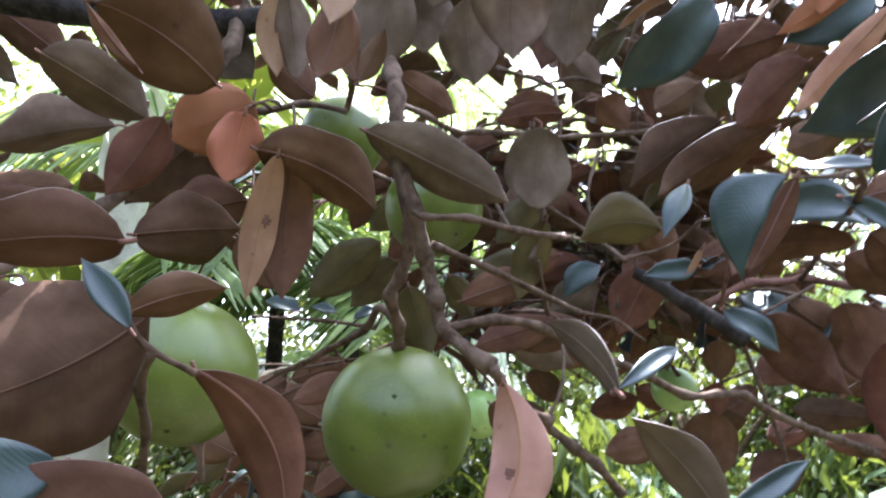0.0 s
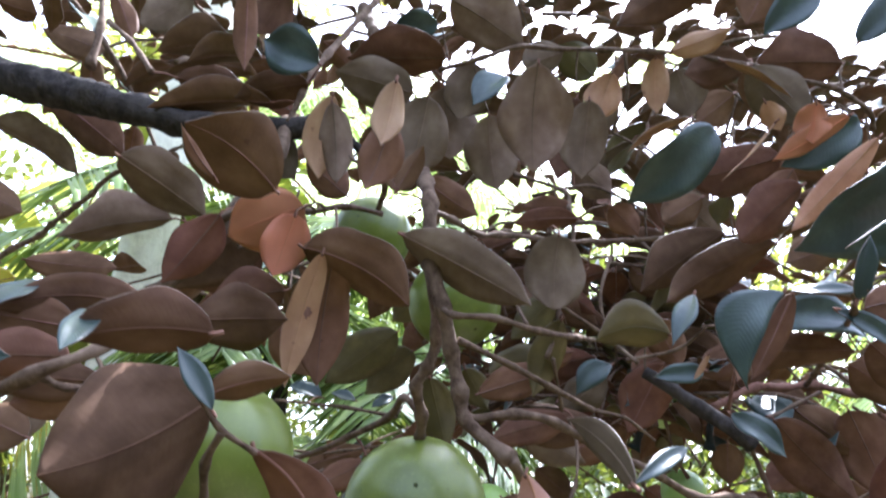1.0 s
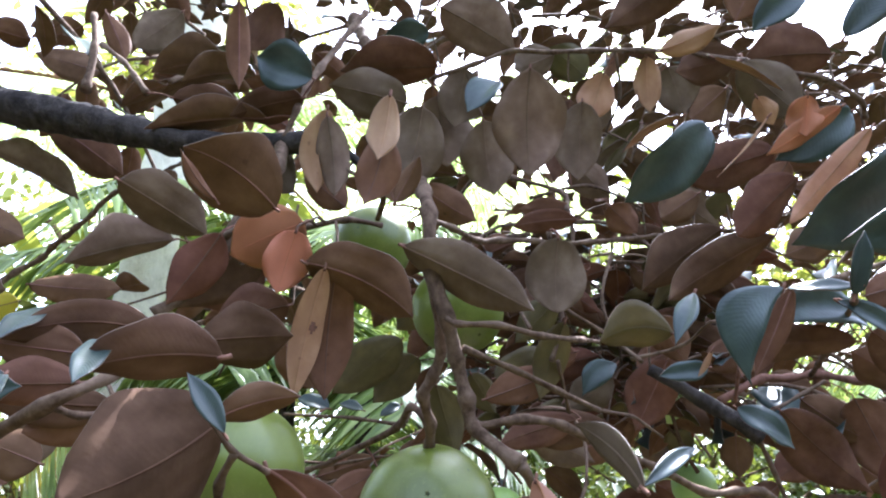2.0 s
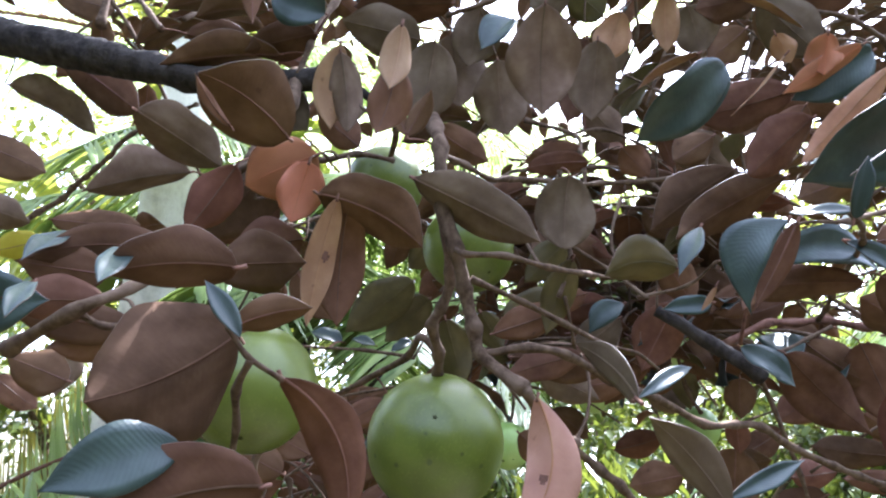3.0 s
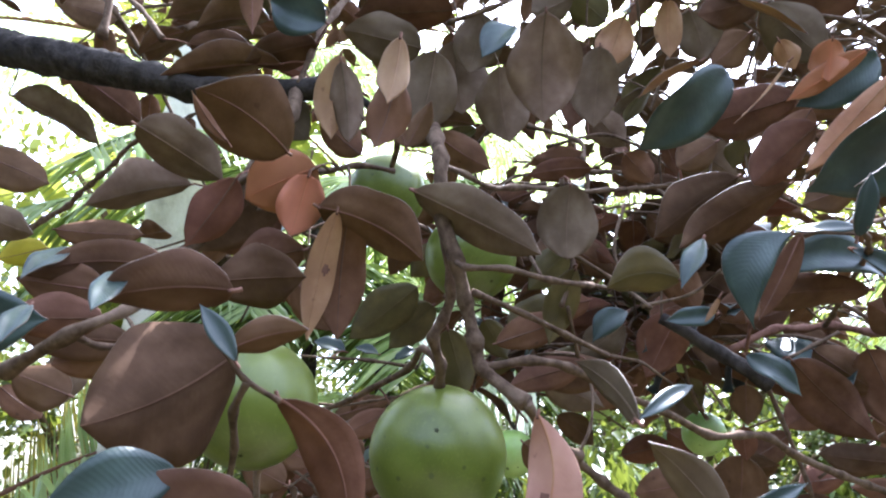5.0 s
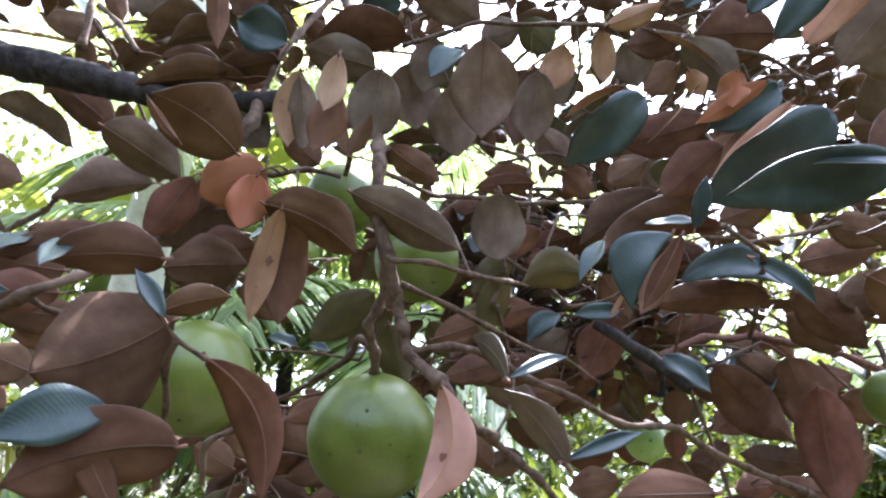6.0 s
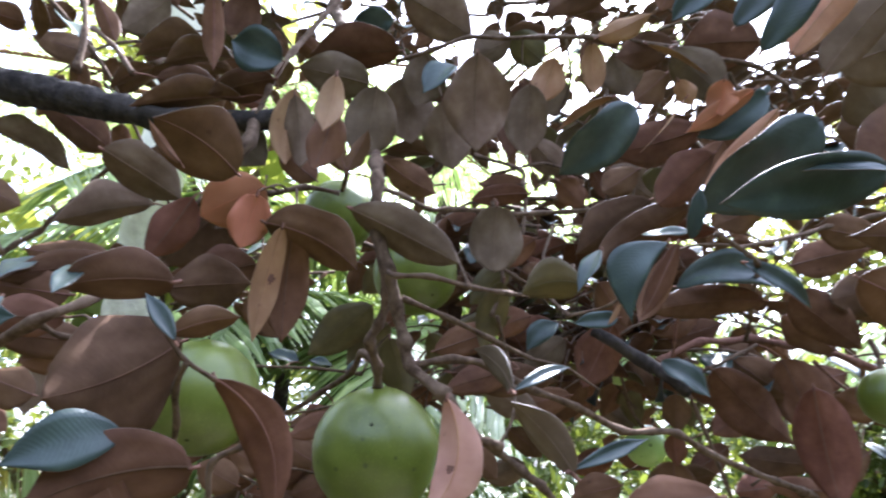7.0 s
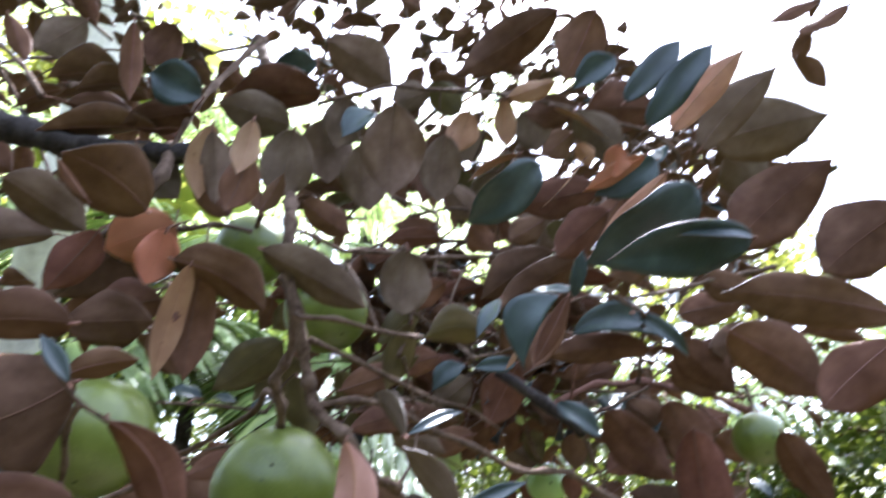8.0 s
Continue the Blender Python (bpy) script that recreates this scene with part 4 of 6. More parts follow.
leaf((0.1146, 0.2021, 1.7899), (0.1180, 0.1951, 1.8113), 0.0083, (0.04, -0.94, 0.35), 20, 10, stem=(0.1142, 0.2029, 1.7876), tree=tree)
leaf((0.1518, 0.5000, 1.8237), (0.1209, 0.4999, 1.7969), 0.0224, (0.04, -0.94, 0.35), 20, 15, full=0.75, bend=0.1, stem=(0.1537, 0.5000, 1.8253), tree=tree)
leaf((0.1436, 0.3514, 1.7929), (0.1124, 0.3497, 1.7869), 0.0126, (-0.01, -1.00, 0.02), 20, 15, stem=(0.1461, 0.3515, 1.7934), tree=tree)
leaf((0.2315, 0.5681, 1.8433), (0.2040, 0.5944, 1.7800), 0.0495, (0.37, 0.90, 0.23), 18, 15, kind="red", label="reddish brown leaf", stem=(0.2324, 0.5672, 1.8454), tree=tree)
leaf((0.0411, 0.2241, 1.7263), (0.0319, 0.2627, 1.7511), 0.0152, (0.42, 0.75, 0.51), 12, 15, kind="grey", stem=(0.0415, 0.2221, 1.7250), tree=tree)
leaf((0.0417, 0.2276, 1.7269), (0.0749, 0.2500, 1.7418), 0.0067, (-0.21, -0.95, 0.22), 24, 15, full=0.9, stem=(0.0398, 0.2263, 1.7260), tree=tree)
leaf((0.0586, 0.2038, 1.6942), (0.0352, 0.2035, 1.7200), 0.0143, (0.38, 0.76, 0.52), 12, 15, kind="grey", stem=(0.0603, 0.2039, 1.6923), tree=tree)
leaf((0.0576, 0.2048, 1.6960), (0.0944, 0.2170, 1.7086), 0.0068, (-0.36, -0.93, 0.07), 24, 15, full=0.9, stem=(0.0553, 0.2041, 1.6952), tree=tree)
leaf((0.0229, 0.2903, 1.7306), (0.0099, 0.2842, 1.6734), 0.0268, (0.37, 0.91, -0.21), 22, 22, kind="pale", spots=((0.55, -0.25, 0.2),), label="pinkish dry leaf with a small brown spot", bend=0.2, stem=(0.0235, 0.2906, 1.7330), tree=tree)
leaf((0.2194, 0.4505, 1.7845), (0.2555, 0.4451, 1.7558), 0.0260, (0.04, -0.94, 0.35), 18, 18, full=0.7, stem=(0.2175, 0.4508, 1.7860), tree=tree)
leaf((0.3121, 0.5335, 1.7942), (0.3959, 0.5475, 1.7273), 0.0539, (0.21, 0.87, 0.44), 18, 15, kind="dark", stem=(0.3102, 0.5332, 1.7963), tree=tree)
leaf((0.3909, 0.5399, 1.8082), (0.4165, 0.5424, 1.7343), 0.0573, (0.56, 0.80, 0.22), 18, 15, stem=(0.3900, 0.5398, 1.8111), tree=tree)
leaf((0.3523, 0.4521, 1.7684), (0.3672, 0.4639, 1.6726), 0.0546, (0.60, 0.78, 0.19), 28, 18, kind="red", label="reddish brown leaf", stem=(0.3520, 0.4518, 1.7714), tree=tree)
leaf((0.4186, 0.5511, 1.7099), (0.3418, 0.5582, 1.7168), 0.0314, (0.10, 0.99, 0.08), 18, 15, kind="dark", stem=(0.4211, 0.5508, 1.7102), tree=tree)
leaf((0.3484, 0.4555, 1.8481), (0.4147, 0.4631, 1.8048), 0.0460, (0.25, 0.81, 0.53), 18, 15, kind="dark", stem=(0.3463, 0.4553, 1.8499), tree=tree)
leaf((0.4521, 0.4379, 1.8605), (0.3831, 0.4525, 1.8444), 0.0431, (0.17, 0.97, 0.14), 18, 15, kind="dark", stem=(0.4544, 0.4374, 1.8616), tree=tree)
leaf((0.1126, 0.2010, 1.6874), (0.0734, 0.1960, 1.6852), 0.0188, (-0.12, 0.99, -0.07), 18, 15, stem=(0.1151, 0.2013, 1.6880), tree=tree)
leaf((0.3049, 0.6083, 1.7392), (0.3110, 0.6194, 1.7067), 0.0248, (0.42, 0.83, 0.36), 20, 15, kind="red", label="reddish brown leaf", stem=(0.3044, 0.6075, 1.7420), tree=tree)
leaf((0.3036, 0.5942, 1.7778), (0.3089, 0.6075, 1.7398), 0.0312, (0.44, 0.83, 0.35), 18, 15, stem=(0.3032, 0.5934, 1.7806), tree=tree)
leaf((0.0499, 0.4676, 1.7714), (0.1372, 0.4588, 1.7656), 0.0314, (0.11, 0.98, 0.16), 18, 15, kind="dark", stem=(0.0475, 0.4679, 1.7721), tree=tree)
leaf((0.3496, 0.5558, 1.8082), (0.4072, 0.5517, 1.7706), 0.0392, (0.29, 0.89, 0.34), 18, 15, stem=(0.3483, 0.5538, 1.8115), tree=tree)
leaf((0.0833, 0.4187, 1.8349), (0.0685, 0.4392, 1.7841), 0.0251, (0.22, 0.93, 0.31), 18, 15, kind="olive", label="olive yellow leaf", stem=(0.0839, 0.4178, 1.8376), tree=tree)
leaf((-0.0001, 0.4646, 1.7969), (0.0173, 0.4801, 1.7488), 0.0328, (0.00, 0.95, 0.31), 20, 15, kind="olive", label="olive yellow leaf", stem=(-0.0009, 0.4639, 1.7996), tree=tree)
leaf((0.0355, 0.4636, 1.7873), (0.0898, 0.4496, 1.8069), 0.0272, (0.17, 0.96, 0.21), 18, 15, stem=(0.0332, 0.4642, 1.7870), tree=tree)
leaf((0.1938, 0.2395, 1.9234), (0.2354, 0.2139, 1.9792), 0.0216, (-0.02, -0.95, 0.30), 15, 10, stem=(0.1924, 0.2404, 1.9215), tree=tree)
leaf((0.2154, 0.2441, 1.9273), (0.2705, 0.2235, 1.9915), 0.0248, (0.20, 0.97, 0.13), 18, 10, kind="tan", label="leaf with a pale tan underside, sunlight put into the colour", stem=(0.2139, 0.2447, 1.9254), tree=tree)
leaf((0.2696, 0.2689, 1.9434), (0.3567, 0.2456, 1.9695), 0.0514, (0.12, 0.90, 0.42), 18, 15, kind="grey", stem=(0.2673, 0.2695, 1.9432), tree=tree)
leaf((0.1888, 0.2513, 1.9496), (0.2263, 0.2320, 1.9955), 0.0214, (-0.02, -0.95, 0.30), 15, 15, stem=(0.1873, 0.2521, 1.9478), tree=tree)
leaf((0.3579, 0.2610, 2.0360), (0.3844, 0.2651, 2.0108), 0.0198, (0.55, 0.52, 0.66), 18, 15, stem=(0.3561, 0.2608, 2.0382), tree=tree)
leaf((0.3725, 0.2384, 2.0785), (0.3304, 0.2587, 2.0578), 0.0136, (0.49, 0.86, -0.14), 18, 15, stem=(0.3746, 0.2375, 2.0800), tree=tree)
leaf((0.3948, 0.2345, 2.0741), (0.3552, 0.2550, 2.0513), 0.0150, (0.54, 0.82, -0.19), 18, 15, stem=(0.3968, 0.2334, 2.0757), tree=tree)
leaf((0.2166, 0.2972, 2.0314), (0.1878, 0.3163, 2.0075), 0.0264, (-0.15, -0.99, 0.06), 18, 15, stem=(0.2184, 0.2961, 2.0328), tree=tree)
leaf((0.1707, 0.2963, 2.0685), (0.0972, 0.3380, 2.0180), 0.0386, (0.10, 0.83, 0.55), 18, 15, kind="dark", stem=(0.1726, 0.2952, 2.0703), tree=tree)
leaf((0.2076, 0.3023, 2.0837), (0.1882, 0.3313, 2.0295), 0.0435, (0.29, 0.88, 0.37), 18, 15, stem=(0.2084, 0.3012, 2.0863), tree=tree)
leaf((0.2915, 0.2934, 1.8747), (0.3623, 0.2576, 1.9389), 0.0547, (0.37, 0.92, 0.11), 18, 15, kind="dark", stem=(0.2898, 0.2942, 1.8737), tree=tree)
leaf((0.4582, 0.2832, 1.9253), (0.3965, 0.3217, 1.8749), 0.0652, (0.47, 0.88, 0.09), 18, 15, kind="dark", stem=(0.4600, 0.2821, 1.9273), tree=tree)
leaf((0.4635, 0.3175, 1.8443), (0.3197, 0.3484, 1.8605), 0.0481, (0.24, 0.89, 0.38), 18, 15, stem=(0.4659, 0.3169, 1.8445), tree=tree)
leaf((0.3011, 0.3256, 1.8213), (0.3729, 0.3160, 1.7743), 0.0514, (0.39, 0.81, 0.43), 18, 15, stem=(0.2990, 0.3258, 1.8232), tree=tree)
leaf((0.3943, 0.2726, 1.8090), (0.3404, 0.2962, 1.7624), 0.0444, (0.47, 0.87, -0.11), 18, 15, kind="red", label="reddish brown leaf", stem=(0.3961, 0.2718, 1.8111), tree=tree)
leaf((0.3789, 0.3777, 1.7583), (0.4289, 0.3899, 1.7005), 0.0348, (0.42, 0.75, 0.52), 24, 15, kind="red", label="reddish brown leaf", stem=(0.3773, 0.3773, 1.7607), tree=tree)
leaf((0.3430, 0.3104, 1.9327), (0.3130, 0.3040, 1.9653), 0.0418, (0.51, 0.63, 0.59), 18, 15, kind="grey", stem=(0.3447, 0.3108, 1.9314), tree=tree)
leaf((-0.2943, 0.5288, 1.7776), (-0.2950, 0.5414, 1.7345), 0.0328, (-0.43, 0.87, 0.26), 20, 15, kind="grey", stem=(-0.2942, 0.5281, 1.7805), tree=tree)
leaf((-0.4021, 0.6490, 1.7558), (-0.3603, 0.6535, 1.7282), 0.0305, (-0.20, 0.97, -0.14), 20, 15, stem=(-0.4042, 0.6488, 1.7577), tree=tree)
leaf((-0.2444, 0.3195, 1.7633), (-0.1906, 0.2938, 1.7639), 0.0319, (-0.42, -0.89, -0.18), 18, 15, stem=(-0.2467, 0.3206, 1.7638), tree=tree)
leaf((-0.1708, 0.2410, 1.7600), (-0.1675, 0.2227, 1.7443), 0.0080, (0.20, -0.83, 0.52), 18, 15, stem=(-0.1711, 0.2428, 1.7616), tree=tree)
leaf((-0.0401, 0.4768, 1.7374), (-0.0732, 0.4743, 1.7199), 0.0199, (-0.08, 1.00, 0.01), 18, 15, stem=(-0.0379, 0.4770, 1.7390), tree=tree)
leaf((0.1000, 0.4541, 1.7735), (0.0428, 0.4538, 1.7556), 0.0256, (-0.01, 1.00, 0.03), 18, 15, kind="dark", stem=(0.1023, 0.4541, 1.7748), tree=tree)
leaf((-0.0816, 0.6751, 1.7299), (-0.1281, 0.6860, 1.7114), 0.0263, (0.19, 0.98, 0.11), 18, 15, stem=(-0.0794, 0.6746, 1.7313), tree=tree)
leaf((-0.0880, 0.6224, 1.7371), (-0.0356, 0.6110, 1.7541), 0.0207, (0.18, 0.98, 0.11), 18, 15, stem=(-0.0903, 0.6229, 1.7369), tree=tree)
leaf((-0.0617, 0.6278, 1.6987), (-0.0818, 0.6365, 1.6738), 0.0264, (0.16, 0.96, 0.21), 18, 15, stem=(-0.0557, 0.6148, 1.6938), tree=tree)
leaf((-0.1097, 0.6928, 1.6715), (-0.0623, 0.6902, 1.6540), 0.0251, (0.01, 0.99, -0.13), 18, 15, stem=(-0.1120, 0.6930, 1.6729), tree=tree)
leaf((-0.1055, 0.7319, 1.7232), (-0.0611, 0.7298, 1.7053), 0.0475, (0.03, 1.00, -0.05), 18, 15, stem=(-0.1078, 0.7320, 1.7246), tree=tree)
leaf((0.3978, 0.6208, 1.6714), (0.3463, 0.6340, 1.6466), 0.0439, (0.34, 0.91, -0.22), 18, 15, kind="red", label="reddish brown leaf", stem=(0.4000, 0.6202, 1.6729), tree=tree)
leaf((0.3091, 0.6237, 1.7127), (0.3056, 0.6399, 1.6462), 0.0551, (0.53, 0.83, 0.17), 18, 15, stem=(0.3093, 0.6231, 1.7156), tree=tree)
leaf((0.4085, 0.5124, 1.6847), (0.3394, 0.5207, 1.6910), 0.0209, (0.12, 0.99, -0.01), 18, 15, stem=(0.4110, 0.5121, 1.6850), tree=tree)
leaf((0.0661, 0.5758, 1.8218), (0.1230, 0.5606, 1.8438), 0.0337, (0.17, 0.96, 0.22), 18, 15, kind="olive", label="olive yellow leaf", stem=(0.0638, 0.5764, 1.8214), tree=tree)
leaf((0.1530, 0.5960, 1.8539), (0.1068, 0.6083, 1.8363), 0.0331, (0.18, 0.96, 0.21), 18, 15, stem=(0.1552, 0.5954, 1.8552), tree=tree)
leaf((0.1962, 0.6185, 1.8363), (0.1526, 0.6359, 1.8038), 0.0398, (0.26, 0.95, 0.17), 18, 15, kind="grey", stem=(0.1981, 0.6177, 1.8382), tree=tree)
leaf((0.0414, 0.5573, 1.8224), (0.0650, 0.5663, 1.7896), 0.0276, (0.04, 0.95, 0.30), 18, 15, kind="olive", label="olive yellow leaf", stem=(0.0400, 0.5567, 1.8248), tree=tree)
leaf((0.1860, 0.5793, 1.7711), (0.1256, 0.5912, 1.7596), 0.0323, (0.17, 0.98, 0.09), 18, 15, stem=(0.1884, 0.5789, 1.7721), tree=tree)
leaf((0.0984, 0.5685, 1.7724), (0.1536, 0.5696, 1.7503), 0.0339, (0.05, 0.98, 0.19), 18, 15, kind="grey", stem=(0.0961, 0.5684, 1.7738), tree=tree)
leaf((0.2731, 0.6370, 1.8179), (0.3067, 0.6457, 1.7828), 0.0351, (0.20, 0.89, 0.41), 18, 15, stem=(0.2714, 0.6366, 1.8201), tree=tree)
leaf((0.3507, 0.6049, 1.8786), (0.2962, 0.6230, 1.8480), 0.0381, (0.26, 0.96, 0.11), 18, 15, stem=(0.3528, 0.6042, 1.8803), tree=tree)
leaf((0.3250, 0.6414, 1.8466), (0.3883, 0.6263, 1.8660), 0.0376, (0.19, 0.97, 0.12), 18, 15, kind="red", label="reddish brown leaf", stem=(0.3227, 0.6419, 1.8464), tree=tree)
leaf((0.3813, 0.4899, 1.8891), (0.4555, 0.4745, 1.9057), 0.0388, (0.15, 0.97, 0.21), 18, 15, stem=(0.3789, 0.4904, 1.8891), tree=tree)
leaf((0.4494, 0.4527, 1.9086), (0.3864, 0.4574, 1.9174), 0.0363, (0.13, 0.88, 0.46), 18, 15, stem=(0.4519, 0.4526, 1.9087), tree=tree)
leaf((0.1517, 0.5679, 2.0477), (0.1916, 0.5757, 2.0127), 0.0395, (0.26, 0.84, 0.48), 18, 15, kind="grey", stem=(0.1499, 0.5675, 2.0498), tree=tree)
leaf((0.1487, 0.5039, 2.1060), (0.1114, 0.4986, 2.1334), 0.0386, (0.30, 0.78, 0.56), 18, 15, kind="olive", label="olive yellow leaf", stem=(0.1507, 0.5042, 2.1051), tree=tree)
leaf((0.1851, 0.5394, 2.1137), (0.1561, 0.5564, 2.0775), 0.0381, (0.10, 0.93, 0.36), 18, 15, kind="grey", stem=(0.1866, 0.5386, 2.1160), tree=tree)
leaf((0.2053, 0.5055, 2.0239), (0.2421, 0.5146, 1.9864), 0.0361, (0.32, 0.80, 0.51), 18, 15, stem=(0.2036, 0.5051, 2.0261), tree=tree)
leaf((0.2520, 0.4433, 2.0603), (0.2215, 0.4567, 2.0343), 0.0363, (0.13, 0.93, 0.33), 18, 15, stem=(0.2539, 0.4426, 2.0623), tree=tree)
leaf((0.3097, 0.4582, 2.0001), (0.2800, 0.4771, 1.9588), 0.0351, (0.32, 0.93, 0.20), 18, 15, stem=(0.3110, 0.4573, 2.0025), tree=tree)
leaf((0.3248, 0.4307, 1.9238), (0.2767, 0.4439, 1.9043), 0.0344, (0.17, 0.96, 0.23), 18, 15, stem=(0.3270, 0.4301, 1.9252), tree=tree)
leaf((-0.1203, 0.4414, 1.8429), (-0.1507, 0.4558, 1.8139), 0.0331, (-0.03, 0.88, 0.47), 18, 15, kind="dark", stem=(-0.1186, 0.4405, 1.8451), tree=tree)
leaf((0.0053, 0.5396, 1.8829), (-0.0253, 0.5530, 1.8569), 0.0300, (0.10, 0.93, 0.36), 18, 15, kind="olive", label="olive yellow leaf", stem=(0.0071, 0.5388, 1.8850), tree=tree)
leaf((-0.0585, 0.6135, 1.7035), (-0.0977, 0.6093, 1.7283), 0.0326, (-0.08, 1.00, 0.03), 18, 15, stem=(-0.0589, 0.6131, 1.6942), tree=tree)
leaf((-0.0994, 0.5673, 1.6972), (-0.1350, 0.5652, 1.7153), 0.0264, (-0.07, 1.00, -0.02), 18, 15, stem=(-0.0972, 0.5675, 1.6966), tree=tree)
leaf((-0.0414, 0.6169, 1.6885), (-0.0836, 0.6271, 1.6751), 0.0276, (0.21, 0.97, 0.07), 18, 15, stem=(-0.0391, 0.6163, 1.6898), tree=tree)
leaf((-0.1067, 0.4276, 1.8173), (-0.0799, 0.4355, 1.7865), 0.0278, (-0.10, 0.98, 0.17), 18, 15, stem=(-0.1083, 0.4271, 1.8197), tree=tree)
leaf((-0.1318, 0.4915, 1.8856), (-0.1917, 0.4871, 1.8597), 0.0487, (-0.21, 0.92, 0.33), 18, 15, kind="dark", stem=(-0.1295, 0.4917, 1.8870), tree=tree)
leaf((-0.1035, 0.4293, 1.8409), (-0.1524, 0.4311, 1.8236), 0.0398, (-0.08, 0.94, 0.33), 18, 15, kind="dark", stem=(-0.1012, 0.4292, 1.8422), tree=tree)
leaf((-0.1825, 0.3260, 1.7840), (-0.2262, 0.3246, 1.7883), 0.0265, (-0.01, 0.98, 0.20), 18, 15, stem=(-0.1800, 0.3261, 1.7843), tree=tree)
leaf((-0.0925, 0.6267, 1.7376), (-0.1235, 0.6187, 1.7116), 0.0331, (-0.23, 0.97, -0.03), 18, 15, stem=(-0.0906, 0.6272, 1.7396), tree=tree)
leaf((-0.0392, 0.6226, 1.7305), (-0.0716, 0.6163, 1.7590), 0.0311, (-0.09, 0.99, 0.11), 18, 15, stem=(-0.0374, 0.6230, 1.7294), tree=tree)
leaf((-0.1138, 0.5205, 1.6838), (-0.1462, 0.5185, 1.7002), 0.0293, (-0.09, 0.99, -0.06), 18, 15, stem=(-0.1116, 0.5206, 1.6831), tree=tree)
leaf((-0.1797, 0.3501, 1.7613), (-0.2124, 0.3477, 1.7498), 0.0297, (-0.16, 0.96, 0.25), 18, 15, stem=(-0.1774, 0.3503, 1.7626), tree=tree)
leaf((-0.2276, 0.4077, 1.7378), (-0.2643, 0.4075, 1.7508), 0.0293, (-0.02, 1.00, -0.06), 18, 15, stem=(-0.2253, 0.4077, 1.7374), tree=tree)
leaf((-0.0748, 0.5221, 1.9580), (-0.1143, 0.5161, 1.9880), 0.0339, (0.09, 0.95, 0.31), 18, 15, stem=(-0.0728, 0.5224, 1.9570), tree=tree)
leaf((0.1996, 0.5195, 1.8709), (0.2291, 0.5306, 1.8306), 0.0351, (0.26, 0.86, 0.43), 18, 15, stem=(0.1982, 0.5190, 1.8733), tree=tree)
leaf((0.1083, 0.5068, 1.8783), (0.0741, 0.5240, 1.8433), 0.0303, (0.19, 0.94, 0.28), 18, 15, kind="olive", label="olive yellow leaf", stem=(0.1099, 0.5060, 1.8805), tree=tree)
leaf((0.4442, 0.5298, 1.8175), (0.3866, 0.5258, 1.8482), 0.0415, (0.20, 0.85, 0.48), 18, 15, stem=(0.4464, 0.5299, 1.8168), tree=tree)
leaf((0.3888, 0.5957, 1.7737), (0.3496, 0.6133, 1.7394), 0.0372, (0.42, 0.91, -0.01), 18, 15, stem=(0.3905, 0.5949, 1.7757), tree=tree)
leaf((0.4760, 0.5279, 1.7531), (0.4318, 0.5263, 1.7728), 0.0376, (0.15, 0.90, 0.40), 18, 15, stem=(0.4783, 0.5280, 1.7526), tree=tree)
leaf((0.2329, 0.5825, 1.6880), (0.1852, 0.5926, 1.6770), 0.0339, (0.22, 0.98, -0.05), 18, 15, stem=(0.2352, 0.5820, 1.6890), tree=tree)
leaf((0.0717, 0.5379, 1.7188), (0.1031, 0.5440, 1.6912), 0.0287, (-0.01, 0.98, 0.20), 18, 15, stem=(0.0699, 0.5375, 1.7209), tree=tree)
leaf((-0.0775, 0.5422, 1.7874), (-0.1047, 0.5461, 1.7953), 0.0170, (0.29, -0.81, 0.50), 18, 10, stem=(-0.0751, 0.5419, 1.7867), tree=tree)
leaf((-0.0501, 0.5808, 1.7913), (-0.0719, 0.5862, 1.7972), 0.0122, (0.29, -0.81, 0.50), 18, 10, stem=(-0.0478, 0.5802, 1.7907), tree=tree)
leaf((-0.1028, 0.2346, 1.6724), (-0.1157, 0.2259, 1.6987), 0.0122, (-0.39, 0.92, 0.11), 6, 5, kind="red", label="reddish brown leaf", stem=(-0.1017, 0.2353, 1.6707), tree=tree)
leaf((-0.2092, 0.3398, 1.8085), (-0.2115, 0.3035, 1.7829), 0.0135, (0.10, -0.82, 0.56), 15, 15, stem=(-0.2091, 0.3418, 1.8100), tree=tree)
leaf((-0.5545, 0.9628, 1.9787), (-0.6179, 0.9546, 1.9541), 0.0483, (-0.25, 0.91, 0.33), 22, 20, kind="yellow", label="sunlit yellow leaf", stem=(-0.5522, 0.9631, 1.9801), tree=tree)
leaf((-0.1734, 0.3487, 1.7629), (-0.2293, 0.3335, 1.7652), 0.0241, (-0.25, 0.95, 0.16), 18, 15, kind="dark", stem=(-0.1710, 0.3494, 1.7633), tree=tree)
leaf((0.1515, 0.6942, 1.8499), (0.2012, 0.6608, 1.8652), 0.0365, (0.47, 0.83, 0.29), 22, 18, kind="red", label="reddish brown leaf", stem=(0.1494, 0.6955, 1.8498), tree=tree)
leaf((0.2098, 0.7588, 1.8000), (0.1493, 0.7524, 1.7799), 0.0373, (-0.11, 0.99, 0.00), 22, 18, stem=(0.2122, 0.7591, 1.8013), tree=tree)
leaf((0.3017, 0.8059, 1.7863), (0.3480, 0.7895, 1.7568), 0.0396, (0.38, 0.92, 0.09), 22, 18, kind="grey", stem=(0.2997, 0.8066, 1.7881), tree=tree)
leaf((0.3042, 0.6647, 1.8779), (0.2412, 0.6601, 1.8535), 0.0381, (-0.09, 0.99, 0.05), 22, 18, kind="red", label="reddish brown leaf", stem=(0.3066, 0.6648, 1.8793), tree=tree)
